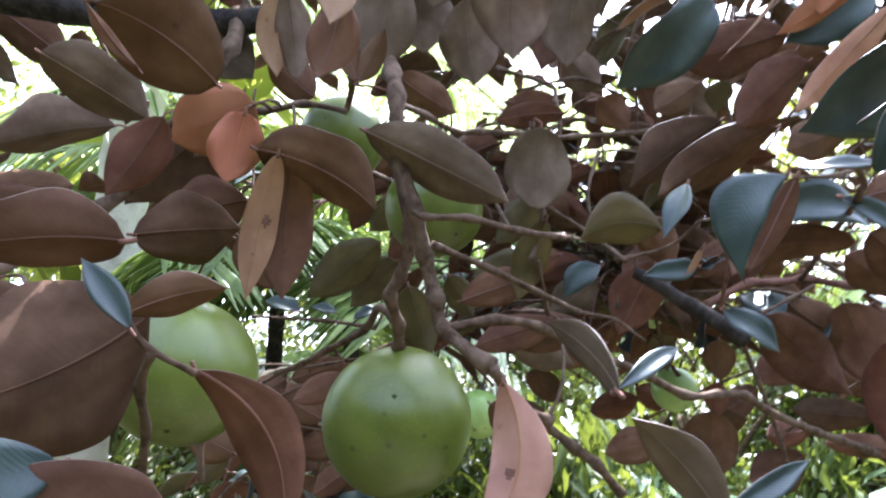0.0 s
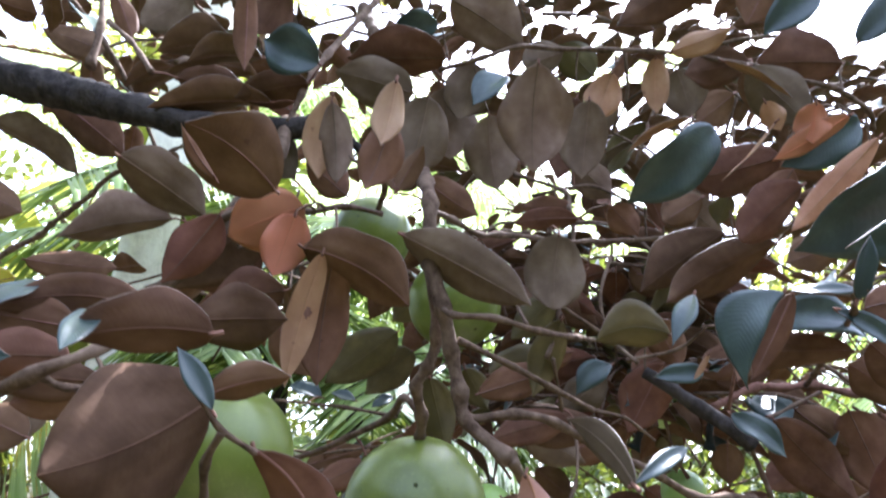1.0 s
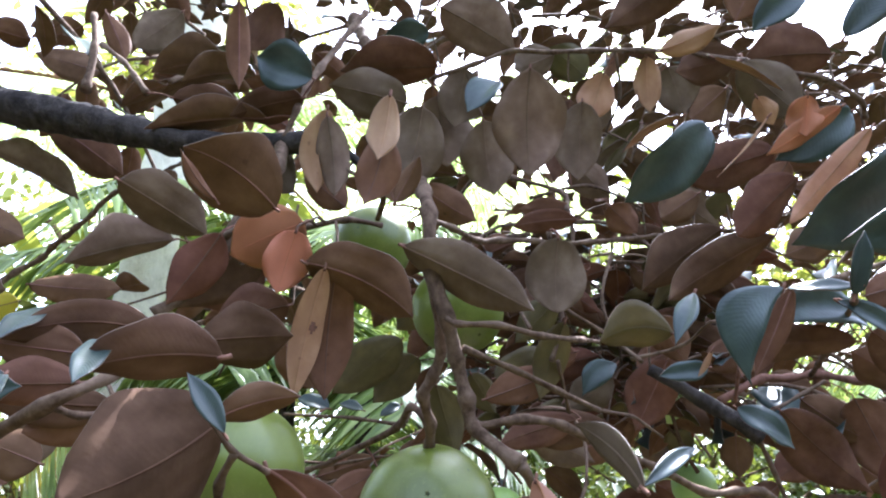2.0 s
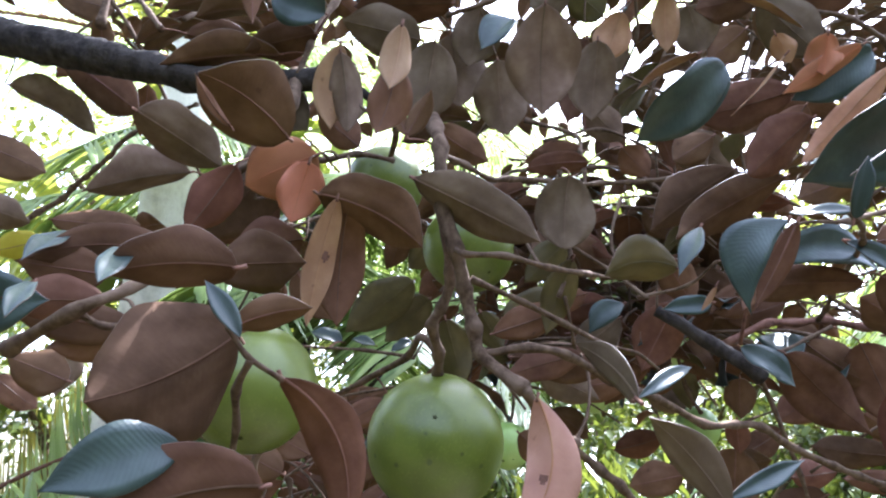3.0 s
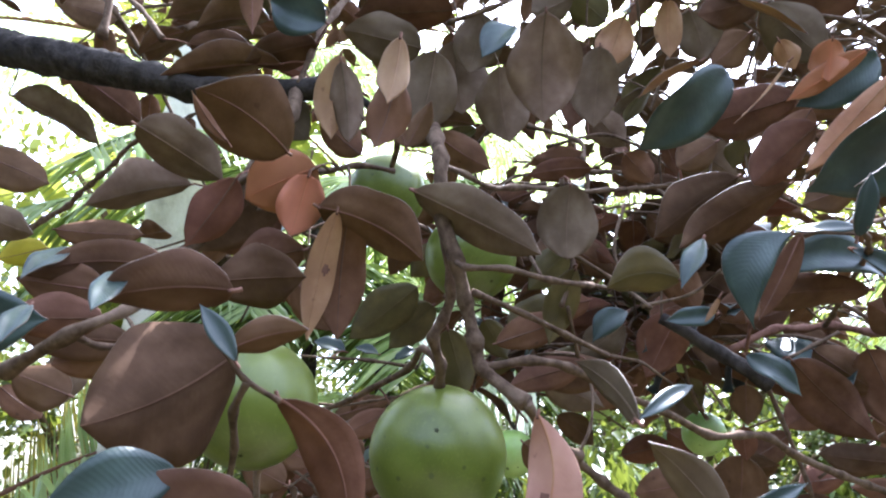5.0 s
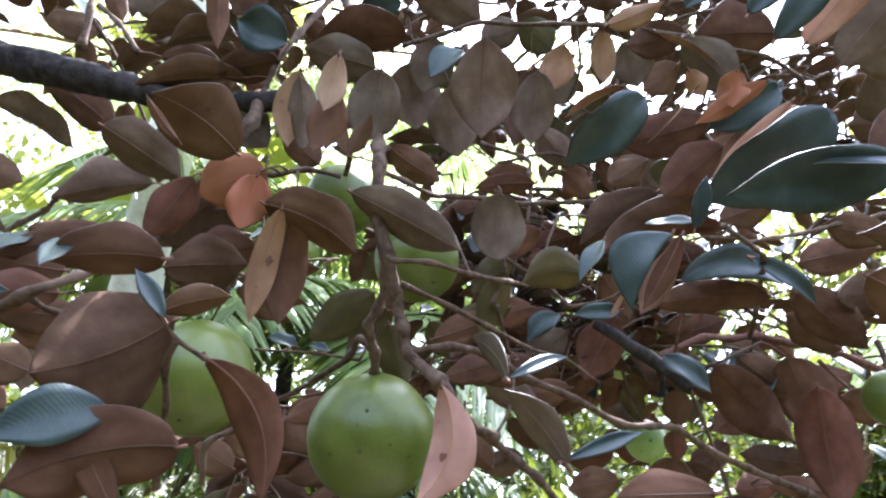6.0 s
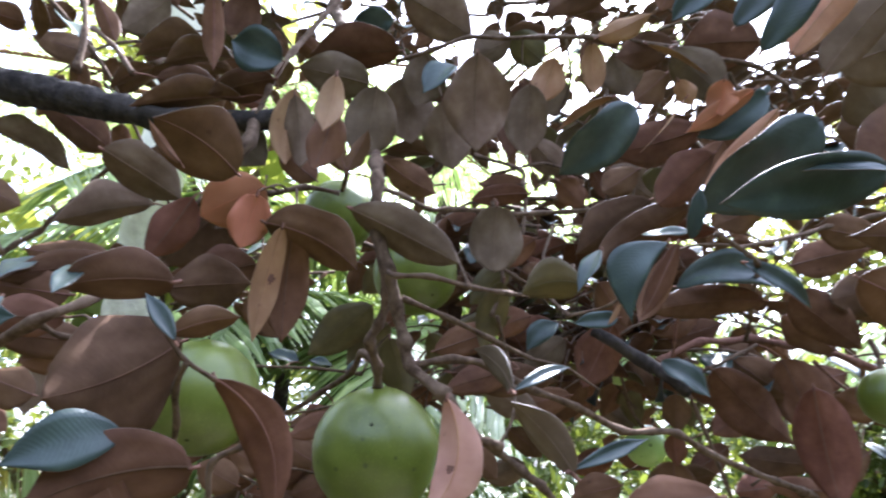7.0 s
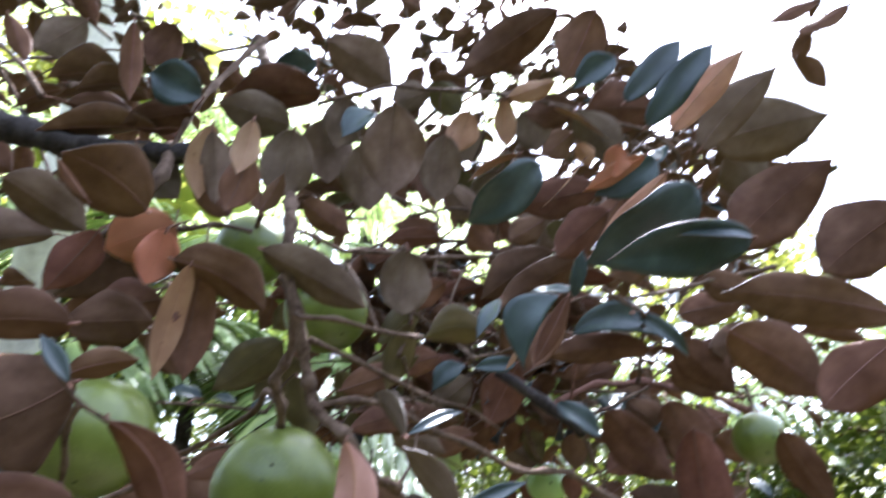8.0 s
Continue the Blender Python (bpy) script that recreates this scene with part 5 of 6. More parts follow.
leaf((0.4284, 0.7100, 1.8580), (0.4743, 0.6912, 1.8349), 0.0389, (0.46, 0.86, 0.21), 22, 18, stem=(0.4263, 0.7108, 1.8595), tree=tree)
leaf((0.5192, 0.7586, 1.8404), (0.4641, 0.7586, 1.8010), 0.0396, (0.14, 0.97, -0.20), 22, 18, kind="grey", stem=(0.5212, 0.7586, 1.8424), tree=tree)
leaf((0.3748, 0.7795, 1.6872), (0.4269, 0.7461, 1.7016), 0.0389, (0.53, 0.84, 0.02), 22, 18, stem=(0.3727, 0.7808, 1.6871), tree=tree)
leaf((0.4800, 0.8009, 1.7387), (0.4182, 0.7996, 1.7051), 0.0396, (0.10, 0.97, -0.22), 22, 18, kind="red", label="reddish brown leaf", stem=(0.4822, 0.8010, 1.7404), tree=tree)
leaf((0.5423, 0.7324, 1.7579), (0.5788, 0.7163, 1.7306), 0.0389, (0.49, 0.86, 0.15), 22, 18, stem=(0.5404, 0.7332, 1.7598), tree=tree)
leaf((0.5567, 0.6547, 1.8184), (0.4898, 0.6478, 1.8018), 0.0381, (-0.09, 0.99, -0.05), 22, 18, kind="red", label="reddish brown leaf", stem=(0.5592, 0.6550, 1.8195), tree=tree)
leaf((0.5893, 0.6832, 1.7298), (0.5289, 0.6791, 1.7032), 0.0396, (0.07, 0.95, -0.30), 22, 18, stem=(0.5916, 0.6833, 1.7313), tree=tree)
leaf((0.5180, 0.7605, 1.6896), (0.4491, 0.7505, 1.6821), 0.0389, (-0.13, 0.99, -0.10), 22, 18, kind="red", label="reddish brown leaf", stem=(0.5205, 0.7609, 1.6904), tree=tree)
leaf((0.1699, 0.7816, 1.7518), (0.2091, 0.7676, 1.7179), 0.0355, (0.33, 0.95, -0.01), 22, 18, stem=(0.1681, 0.7822, 1.7538), tree=tree)
leaf((0.2688, 0.8394, 1.7063), (0.3203, 0.8048, 1.7246), 0.0396, (0.53, 0.84, 0.09), 22, 18, kind="red", label="reddish brown leaf", stem=(0.2668, 0.8408, 1.7061), tree=tree)
leaf((0.1128, 0.7087, 1.8238), (0.0718, 0.7041, 1.7918), 0.0349, (-0.09, 1.00, -0.03), 22, 18, stem=(0.1148, 0.7089, 1.8258), tree=tree)
leaf((0.5004, 0.5808, 1.8930), (0.5292, 0.5639, 1.8707), 0.0384, (0.62, 0.74, 0.25), 22, 18, stem=(0.4986, 0.5818, 1.8949), tree=tree)
leaf((0.4462, 0.8189, 1.8474), (0.3866, 0.7955, 1.8730), 0.0382, (-0.11, 0.85, 0.52), 22, 18, stem=(0.4484, 0.8197, 1.8469), tree=tree)
leaf((0.3483, 0.8711, 1.7387), (0.3893, 0.8556, 1.7086), 0.0382, (0.38, 0.92, 0.04), 22, 18, kind="red", label="reddish brown leaf", stem=(0.3464, 0.8719, 1.7407), tree=tree)
leaf((0.1452, 0.8073, 1.6902), (0.1886, 0.7727, 1.7109), 0.0373, (0.57, 0.81, 0.16), 22, 18, kind="grey", stem=(0.1433, 0.8087, 1.6898), tree=tree)
leaf((0.4611, 0.6882, 1.9061), (0.3991, 0.6707, 1.9165), 0.0389, (-0.16, 0.86, 0.48), 22, 18, kind="grey", stem=(0.4635, 0.6889, 1.9062), tree=tree)
leaf((0.6210, 0.7818, 1.8885), (0.6523, 0.7481, 1.9111), 0.0419, (0.64, 0.74, 0.21), 22, 18, stem=(0.6195, 0.7834, 1.8879), tree=tree)
leaf((0.3368, 0.6896, 1.9448), (0.2876, 0.6867, 1.9113), 0.0389, (-0.05, 1.00, -0.02), 22, 18, stem=(0.3388, 0.6898, 1.9467), tree=tree)
leaf((0.2381, 0.6406, 1.9660), (0.2720, 0.6264, 1.9346), 0.0349, (0.53, 0.83, 0.20), 22, 18, stem=(0.2364, 0.6414, 1.9681), tree=tree)
leaf((0.1065, 0.4680, 2.1015), (0.0656, 0.4614, 2.0750), 0.0336, (-0.38, 0.85, 0.37), 20, 15, kind="grey", stem=(0.1086, 0.4683, 2.1034), tree=tree)
leaf((0.2223, 0.4610, 1.9639), (0.1862, 0.4639, 1.9394), 0.0304, (-0.04, 0.98, 0.17), 20, 15, stem=(0.2244, 0.4609, 1.9658), tree=tree)
leaf((-0.3830, 0.5183, 1.8853), (-0.3297, 0.5182, 1.8679), 0.0298, (-0.12, 0.88, 0.47), 16, 15, kind="grey", stem=(-0.3853, 0.5183, 1.8861), tree=tree)
leaf((0.0509, 0.4379, 2.0013), (0.0582, 0.4419, 1.9860), 0.0117, (0.28, 0.77, 0.57), 12, 10, kind="tan", label="leaf with a pale tan underside, sunlight put into the colour", stem=(0.0499, 0.4373, 2.0035), tree=tree)
# here the olive colour stands in for light passing through the leaf
leaf((0.2302, 0.4343, 1.9531), (0.2272, 0.4507, 1.9348), 0.0208, (0.18, 0.86, 0.48), 14, 10, kind="olive", label="olive yellow leaf", stem=(0.2305, 0.4326, 1.9550), tree=tree)
leaf((0.1771, 0.4570, 1.8971), (0.1604, 0.4544, 1.8769), 0.0090, (-0.06, -0.86, 0.51), 14, 10, stem=(0.1787, 0.4572, 1.8990), tree=tree)
leaf((0.1428, 0.3427, 1.8016), (0.1348, 0.3482, 1.7865), 0.0036, (0.63, 0.37, 0.68), 10, 8, kind="tan", label="leaf with a pale tan underside, sunlight put into the colour", stem=(0.1440, 0.3420, 1.8037), tree=tree)
leaf((-0.1433, 0.2694, 1.7257), (-0.1528, 0.2725, 1.7190), 0.0026, (-0.17, 0.48, 0.86), 10, 8, kind="tan", label="leaf with a pale tan underside, sunlight put into the colour", stem=(-0.1413, 0.2688, 1.7271), tree=tree)
leaf((-0.0182, 0.5715, 1.7955), (-0.0360, 0.5661, 1.7849), 0.0111, (-0.06, -0.86, 0.51), 14, 10, stem=(-0.0161, 0.5721, 1.7967), tree=tree)
leaf((0.1581, 0.5007, 1.9664), (0.1847, 0.5051, 1.9430), 0.0293, (0.29, 0.87, 0.39), 16, 15, stem=(0.1562, 0.5004, 1.9680), tree=tree)
leaf((0.1829, 0.4762, 1.9695), (0.1964, 0.4836, 1.9409), 0.0166, (0.48, 0.79, 0.38), 14, 15, kind="red", label="reddish brown leaf", stem=(0.1818, 0.4756, 1.9717), tree=tree)
leaf((0.0247, 0.4781, 2.0844), (0.0160, 0.4952, 2.0318), 0.0465, (-0.01, 0.92, 0.38), 16, 15, kind="grey", stem=(0.0251, 0.4773, 2.0867), tree=tree)
leaf((0.1116, 0.4255, 2.0213), (0.1103, 0.4449, 1.9586), 0.0415, (0.25, 0.94, 0.25), 16, 18, kind="grey", stem=(0.1117, 0.4247, 2.0237), tree=tree)
leaf((0.1470, 0.4573, 2.0767), (0.1340, 0.4720, 2.0335), 0.0348, (0.19, 0.90, 0.39), 16, 18, kind="tan", label="leaf with a pale tan underside, sunlight put into the colour", stem=(0.1477, 0.4565, 2.0790), tree=tree)
leaf((0.2496, 0.2600, 1.9286), (0.3026, 0.2297, 1.9892), 0.0296, (0.24, 0.96, 0.15), 14, 12, kind="grey", stem=(0.2481, 0.2608, 1.9268), tree=tree)
leaf((0.2570, 0.2796, 1.9596), (0.2717, 0.2575, 2.0126), 0.0228, (0.24, 0.96, 0.15), 14, 12, kind="dark", stem=(0.2563, 0.2805, 1.9574), tree=tree)
leaf((0.2038, 0.3449, 1.9789), (0.2156, 0.3494, 1.9603), 0.0167, (0.28, 0.77, 0.57), 12, 10, kind="tan", label="leaf with a pale tan underside, sunlight put into the colour", stem=(0.2025, 0.3444, 1.9809), tree=tree)
leaf((-0.1120, 0.4493, 2.0189), (-0.1694, 0.4600, 2.0033), 0.0334, (-0.05, 0.66, 0.75), 16, 15, kind="dark", stem=(-0.1096, 0.4488, 2.0195), tree=tree)
leaf((-0.2317, 0.5057, 2.0462), (-0.1665, 0.5037, 2.0311), 0.0348, (0.16, 0.64, 0.75), 16, 15, kind="dark", stem=(-0.2341, 0.5058, 2.0468), tree=tree)
leaf((0.2738, 0.2544, 1.8627), (0.2133, 0.2498, 1.8547), 0.0112, (-0.08, -0.79, 0.61), 12, 10, stem=(0.2763, 0.2546, 1.8631), tree=tree)

# thin shoots from the leaf stalks to the nearest twig
for end in [Vector(p) for p in stalk_ends]:
    near = min(twig_line, key=lambda p: (p - end).length)
    gap = (near - end).length
    if 0.004 < gap < 0.05 and end.y > 0.3:
        bow = near.lerp(end, 0.55) + Vector((0, 0.1 * gap, 0.12 * gap))
        v, f = tube([near, bow, end], 0.0011 if gap > 0.03 else 0.0008, 0.0006, 6, 6, 0.15)
        part("shoot", v, f, [BARK_TWIG if gap > 0.03 else STALK], tree)

# ---- fruits ----
def fruit(centre, radius, scar_way, hook, young=False):
    """A round star apple with a shallow dimple at its blossom end, small scar and woody stalk."""
    centre, way, hook = Vector(centre), Vector(scar_way).normalized(), Vector(hook)
    kind = "young pale green star apple hanging from a twig" if young else "smooth green star apple with dark specks hanging from a twig"
    ob = tagged(new("star_apple"), kind, "fruit", group="star apples on the tree")
    ob.location = centre
    turn = way.to_track_quat("Z", "Y")
    v, f, rows, sides = [], [], 28, 40
    shift = Vector((centre.x * 40, centre.y * 40, centre.z * 40))
    for k in range(rows + 1):
        th = math.pi * k / rows
        for s in range(sides):
            w = 6.2832 * s / sides
            d = Vector((math.sin(th) * math.cos(w), math.sin(th) * math.sin(w), math.cos(th)))
            r = radius * (1 + 0.016 * noise.noise(d * 1.4 + shift) + 0.006 * noise.noise(d * 4 + shift) + 0.006 * math.cos(8 * w) * math.sin(th) ** 2 * max(0, math.cos(th)))
            r *= 1 - 0.03 * math.exp(-(th / 0.16) ** 2) - 0.05 * math.exp(-((math.pi - th) / 0.3) ** 2)
            v.append(turn @ (d * r))
    for k in range(rows):
        for s in range(sides):
            f.append((k * sides + s, (k + 1) * sides + s, (k + 1) * sides + (s + 1) % sides, k * sides + (s + 1) % sides))
    part("skin", v, f, [YOUNG if young else FRUIT], ob)
    # blossom scar: a small raised star of five points
    v, f = [turn @ Vector((0, 0, radius * 0.985))], []
    for s in range(20):
        w, rr = 6.2832 * s / 20, radius * (0.05 if s % 4 == 0 else 0.028)
        z = math.sqrt(radius ** 2 - rr ** 2) * (1 - 0.03 * math.exp(-(rr / radius / 0.16) ** 2)) * 1.006
        v.append(turn @ Vector((rr * math.cos(w), rr * math.sin(w), z)))
        f.append((0, s + 1, (s + 1) % 20 + 1))
    part("blossom_scar", v, f, [SCAR], ob)
    d = (hook - centre)
    start = d.normalized() * radius * 0.93
    v, f = tube([start, d * 0.5 + start * 0.5 + Vector((0.002, 0, 0.003)), d], 0.0022 if not young else 0.0014, 0.0028 if not young else 0.0016, 8, 5, 0.12)
    part("stalk", v, f, [BARK_TWIG], ob)
    return ob


fruit((-0.0077, 0.4331, 1.7100), 0.0441, (-0.11, -0.94, 0.33), (-0.0098, 0.4338, 1.7512), young=False)
fruit((-0.1115, 0.3516, 1.7340), 0.0328, (0.02, -0.63, -0.78), (-0.1482, 0.2845, 1.7538), young=False)
fruit((-0.0503, 0.5119, 1.9190), 0.0335, (0.06, -0.77, -0.64), (-0.0447, 0.4494, 1.9410), young=False)
fruit((0.0215, 0.5016, 1.8639), 0.0374, (0.37, -0.61, -0.70), (0.0355, 0.4757, 1.9003), young=False)
fruit((0.2738, 0.6609, 1.8109), 0.0163, (-0.11, -0.72, -0.69), (0.2838, 0.6809, 1.8572), young=True)
fruit((0.3385, 0.7511, 1.7345), 0.0255, (-0.57, -0.62, -0.54), (0.3580, 0.7640, 1.7690), young=True)
fruit((0.4387, 0.4714, 1.7648), 0.0249, (-0.43, -0.71, -0.56), (0.4487, 0.4914, 1.8197), young=False)
fruit((0.2176, 0.7698, 1.7675), 0.0195, (-0.01, -0.77, -0.63), (0.2255, 0.7642, 1.7799), young=True)
fruit((0.0845, 0.6419, 1.7082), 0.0224, (0.07, -0.83, -0.55), (0.0945, 0.6619, 1.7606), young=True)

# ---- leafy sprays deeper in the crown ----
spray_rnd = random.Random(11)
SPRAYS, OVERHEAD_SHADE = 260, 48
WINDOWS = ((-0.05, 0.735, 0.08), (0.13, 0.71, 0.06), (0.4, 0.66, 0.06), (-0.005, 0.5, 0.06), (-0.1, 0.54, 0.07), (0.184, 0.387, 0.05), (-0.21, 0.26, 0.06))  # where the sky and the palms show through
single, joined_v, joined_f, joined_s, joined_uv = 0, [], [], [], []
for k in range(SPRAYS + OVERHEAD_SHADE):
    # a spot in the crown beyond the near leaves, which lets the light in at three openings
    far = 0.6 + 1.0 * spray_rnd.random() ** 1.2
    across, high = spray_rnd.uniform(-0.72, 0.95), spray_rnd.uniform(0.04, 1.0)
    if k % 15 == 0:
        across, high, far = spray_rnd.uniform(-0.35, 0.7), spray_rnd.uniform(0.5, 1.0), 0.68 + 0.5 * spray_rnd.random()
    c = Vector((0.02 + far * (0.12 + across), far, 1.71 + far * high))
    if k >= SPRAYS:  # unseen sprays added overhead to hold off the sun
        c = Vector((spray_rnd.uniform(-0.7, 1.1), spray_rnd.uniform(0.25, 0.95), spray_rnd.uniform(2.65, 3.2)))
        if k % 3 == 0:  # thick along the sun's line, to shade the fruits and the nearest leaves
            s = spray_rnd.uniform(1.12, 1.7)
            c = Vector((-0.02 + 0.296 * s - 0.14 * (k % 2), 0.43 + 0.44 * s - 0.2 * (k % 2), 1.73 + 0.848 * s)) + Vector((spray_rnd.gauss(-0.06, 0.12), spray_rnd.gauss(0, 0.07), spray_rnd.gauss(0, 0.07)))
    elif k >= SPRAYS - 45:  # the side of the crown round the trunk
        c = Vector((spray_rnd.gauss(-1.05, 0.32), spray_rnd.gauss(0.75, 0.3), spray_rnd.uniform(2.35, 3.3)))
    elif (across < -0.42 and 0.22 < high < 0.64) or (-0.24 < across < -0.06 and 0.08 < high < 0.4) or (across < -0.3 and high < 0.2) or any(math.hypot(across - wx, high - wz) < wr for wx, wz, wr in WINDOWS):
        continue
    elif k % 9 == 4:  # a thicket round the middle boughs
        far = 0.74 + 0.25 * spray_rnd.random()
        c = Vector((0.02 + far * spray_rnd.uniform(0.08, 0.42), far, 1.71 + far * spray_rnd.uniform(0.14, 0.42)))
    elif high < 0.2 and spray_rnd.random() < (0.6 if across < 0.05 else 0.1):
        continue
    d = Vector((spray_rnd.uniform(-1, 1), spray_rnd.uniform(-0.6, 0.4), spray_rnd.uniform(-0.7, 0.35))).normalized()
    size = spray_rnd.uniform(0.16, 0.3)
    side = d.cross(Vector((0, 0, 1))).normalized()
    line = [c - d * size * 0.5, c + Vector((0, 0, 0.02)), c + d * size * 0.5 - Vector((0, 0, 0.03))]
    v, f = tube(line, 0.0032, 0.0016, 6, 4, 0.2)
    part("twig", v, f, [BARK_TWIG], tree)
    count = spray_rnd.randint(5, 8)
    for q in range(count):
        t = (q + 0.5) / count
        b = c + d * size * (t - 0.5)
        out = (side * (1 if q % 2 else -1) + d * spray_rnd.uniform(0.1, 0.8) + Vector((0, 0, spray_rnd.uniform(-0.75, 0.15)))).normalized()
        ln = spray_rnd.uniform(0.05, 0.085)
        up = Vector((spray_rnd.uniform(-0.5, 0.5), spray_rnd.uniform(-0.2, 0.75), 1)).normalized()
        b0 = b + out * 0.01
        wd, fo, cu = ln * spray_rnd.uniform(0.42, 0.56), spray_rnd.uniform(10, 32), spray_rnd.uniform(5, 30)
        kind = spray_rnd.choice(["", "", "", "grey", "red", "grey", "olive"])
        if single < 80 and far < 1.1 and k < SPRAYS - 45:
            single += 1
            leaf(b0, b0 + out * ln, wd, up, fo, cu, kind, stem=b, tree=tree)
        else:
            lv, lf, ls, lu = leaf_shape(ln, wd, fo, cu, 0.0, 1000 + k * 10 + q, 6, 2)
            m, n0 = leaf_pose(b0, b0 + out * ln, up), len(joined_v)
            joined_v += [m @ p for p in lv]
            joined_f += [tuple(i + n0 for i in face) for face in lf]
            joined_s += ls
            joined_uv += lu
# a dense thicket of dark, shade-coloured leaves behind the middle boughs, under the fruits and above them
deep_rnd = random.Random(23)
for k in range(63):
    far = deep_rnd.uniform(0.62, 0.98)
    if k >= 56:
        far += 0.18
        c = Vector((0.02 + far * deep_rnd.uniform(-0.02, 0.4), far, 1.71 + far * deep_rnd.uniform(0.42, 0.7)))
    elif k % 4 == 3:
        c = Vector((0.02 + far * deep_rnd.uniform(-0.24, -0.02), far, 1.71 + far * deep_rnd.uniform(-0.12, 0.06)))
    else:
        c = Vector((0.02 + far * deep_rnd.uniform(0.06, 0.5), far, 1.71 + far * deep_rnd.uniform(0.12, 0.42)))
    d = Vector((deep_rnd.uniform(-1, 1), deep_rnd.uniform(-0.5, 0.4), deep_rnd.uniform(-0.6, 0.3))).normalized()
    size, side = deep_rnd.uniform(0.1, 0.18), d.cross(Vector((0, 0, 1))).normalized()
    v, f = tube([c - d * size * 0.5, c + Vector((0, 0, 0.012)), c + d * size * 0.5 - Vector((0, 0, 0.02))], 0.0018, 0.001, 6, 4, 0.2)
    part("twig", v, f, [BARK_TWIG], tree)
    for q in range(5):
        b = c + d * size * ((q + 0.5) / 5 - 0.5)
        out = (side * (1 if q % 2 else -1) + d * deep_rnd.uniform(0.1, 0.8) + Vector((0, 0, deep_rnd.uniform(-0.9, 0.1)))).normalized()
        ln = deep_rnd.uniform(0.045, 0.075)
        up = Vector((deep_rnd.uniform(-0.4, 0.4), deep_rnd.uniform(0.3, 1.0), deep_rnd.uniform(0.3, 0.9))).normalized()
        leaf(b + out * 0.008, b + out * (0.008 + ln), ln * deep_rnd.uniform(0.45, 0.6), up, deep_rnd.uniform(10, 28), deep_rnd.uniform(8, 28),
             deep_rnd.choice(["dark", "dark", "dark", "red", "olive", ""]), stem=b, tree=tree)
tagged(part("foliage", joined_v, joined_f, [UPPER, UNDER, RIB, RIM], tree, "rust-brown and dark green leaves deeper in the crown, with unseen shading ones overhead", joined_s, True, joined_uv), kind="stuff")


# ---- palms ----
def frond(palm, base, out, rise, droop, length, leaflet, hang, seed, mat=None, pairs=46, name="frond", wide_by=1.0):
    """A feather frond: an arched rib and two rows of long folded leaflets."""
    rnd = random.Random(seed)
    base, out = Vector(base), Vector(out).normalized()
    line = []
    for k in range(13):
        t = k / 12
        line.append(base + out * length * t * (1 - 0.12 * t) + Vector((0, 0, rise * length * t - droop * length * t * t)))
    v, f = tube(line, 0.016, 0.004, 6, 2)
    slots = [0] * len(f)
    path = smooth_path(line, 6)
    for k in range(pairs):
        t = 0.12 + 0.87 * k / pairs
        i = min(int(t * (len(path) - 1)), len(path) - 2)
        c, d = path[i], (path[i + 1] - path[i]).normalized()
        across = d.cross(Vector((0, 0, 1))).normalized()
        for s in (-1, 1):
            ln = leaflet * (0.35 + 1.3 * math.sin(math.pi * min(t * 0.92 + 0.06, 1)) ** 0.7 * 0.6) * rnd.uniform(0.85, 1.1)
            way = (across * s + d * rnd.uniform(0.55, 0.75) + Vector((0, 0, -hang * rnd.uniform(0.6, 1.3)))).normalized()
            tipd = (way + Vector((0, 0, -hang * 0.9))).normalized()
            wide = d * (0.011 + 0.006 * rnd.random()) * wide_by + Vector((0, 0, rnd.uniform(-0.004, 0.004)))
            m1, m2 = c + way * ln * 0.5, c + way * ln * 0.5 + tipd * ln * 0.5
            n0 = len(v)
            keel = Vector((0, 0, 0.006))
            v += [c - wide * 0.4, c + keel, c + wide * 0.4, m1 - wide, m1 + keel, m1 + wide, m2]
            f += [(n0, n0 + 1, n0 + 4, n0 + 3), (n0 + 1, n0 + 2, n0 + 5, n0 + 4), (n0 + 3, n0 + 4, n0 + 6), (n0 + 4, n0 + 5, n0 + 6)]
            slots += [1] * 4
    return part(name, v, f, [STALK if mat else PALM, mat or PALM], palm, slots=slots)


def palm_trunk(palm, foot, top, r0, r1):
    """A ringed palm trunk."""
    foot, top = Vector(foot), Vector(top)
    v, f, sides, rows = [], [], 18, 60
    for k in range(rows + 1):
        t = k / rows
        c = foot.lerp(top, t) + Vector((0.06 * math.sin(t * 2.6), 0, 0))
        r = (r0 + (r1 - r0) * t) * (1.07 if k % 3 == 0 else 0.98)
        for s in range(sides):
            w = 6.2832 * s / sides
            rr = r * (1 + 0.06 * noise.noise(Vector((math.cos(w), math.sin(w), t * 14))))
            v.append(c + Vector((math.cos(w) * rr, math.sin(w) * rr, 0)))
    for k in range(rows):
        for s in range(sides):
            f.append((k * sides + s, k * sides + (s + 1) % sides, (k + 1) * sides + (s + 1) % sides, (k + 1) * sides + s))
    f.append(tuple(range(sides))[::-1])
    f.append(tuple(rows * sides + s for s in range(sides)))
    return part("trunk", v, f, [BARK_PALM if r1 > 0.06 else BARK_LIMB], palm)


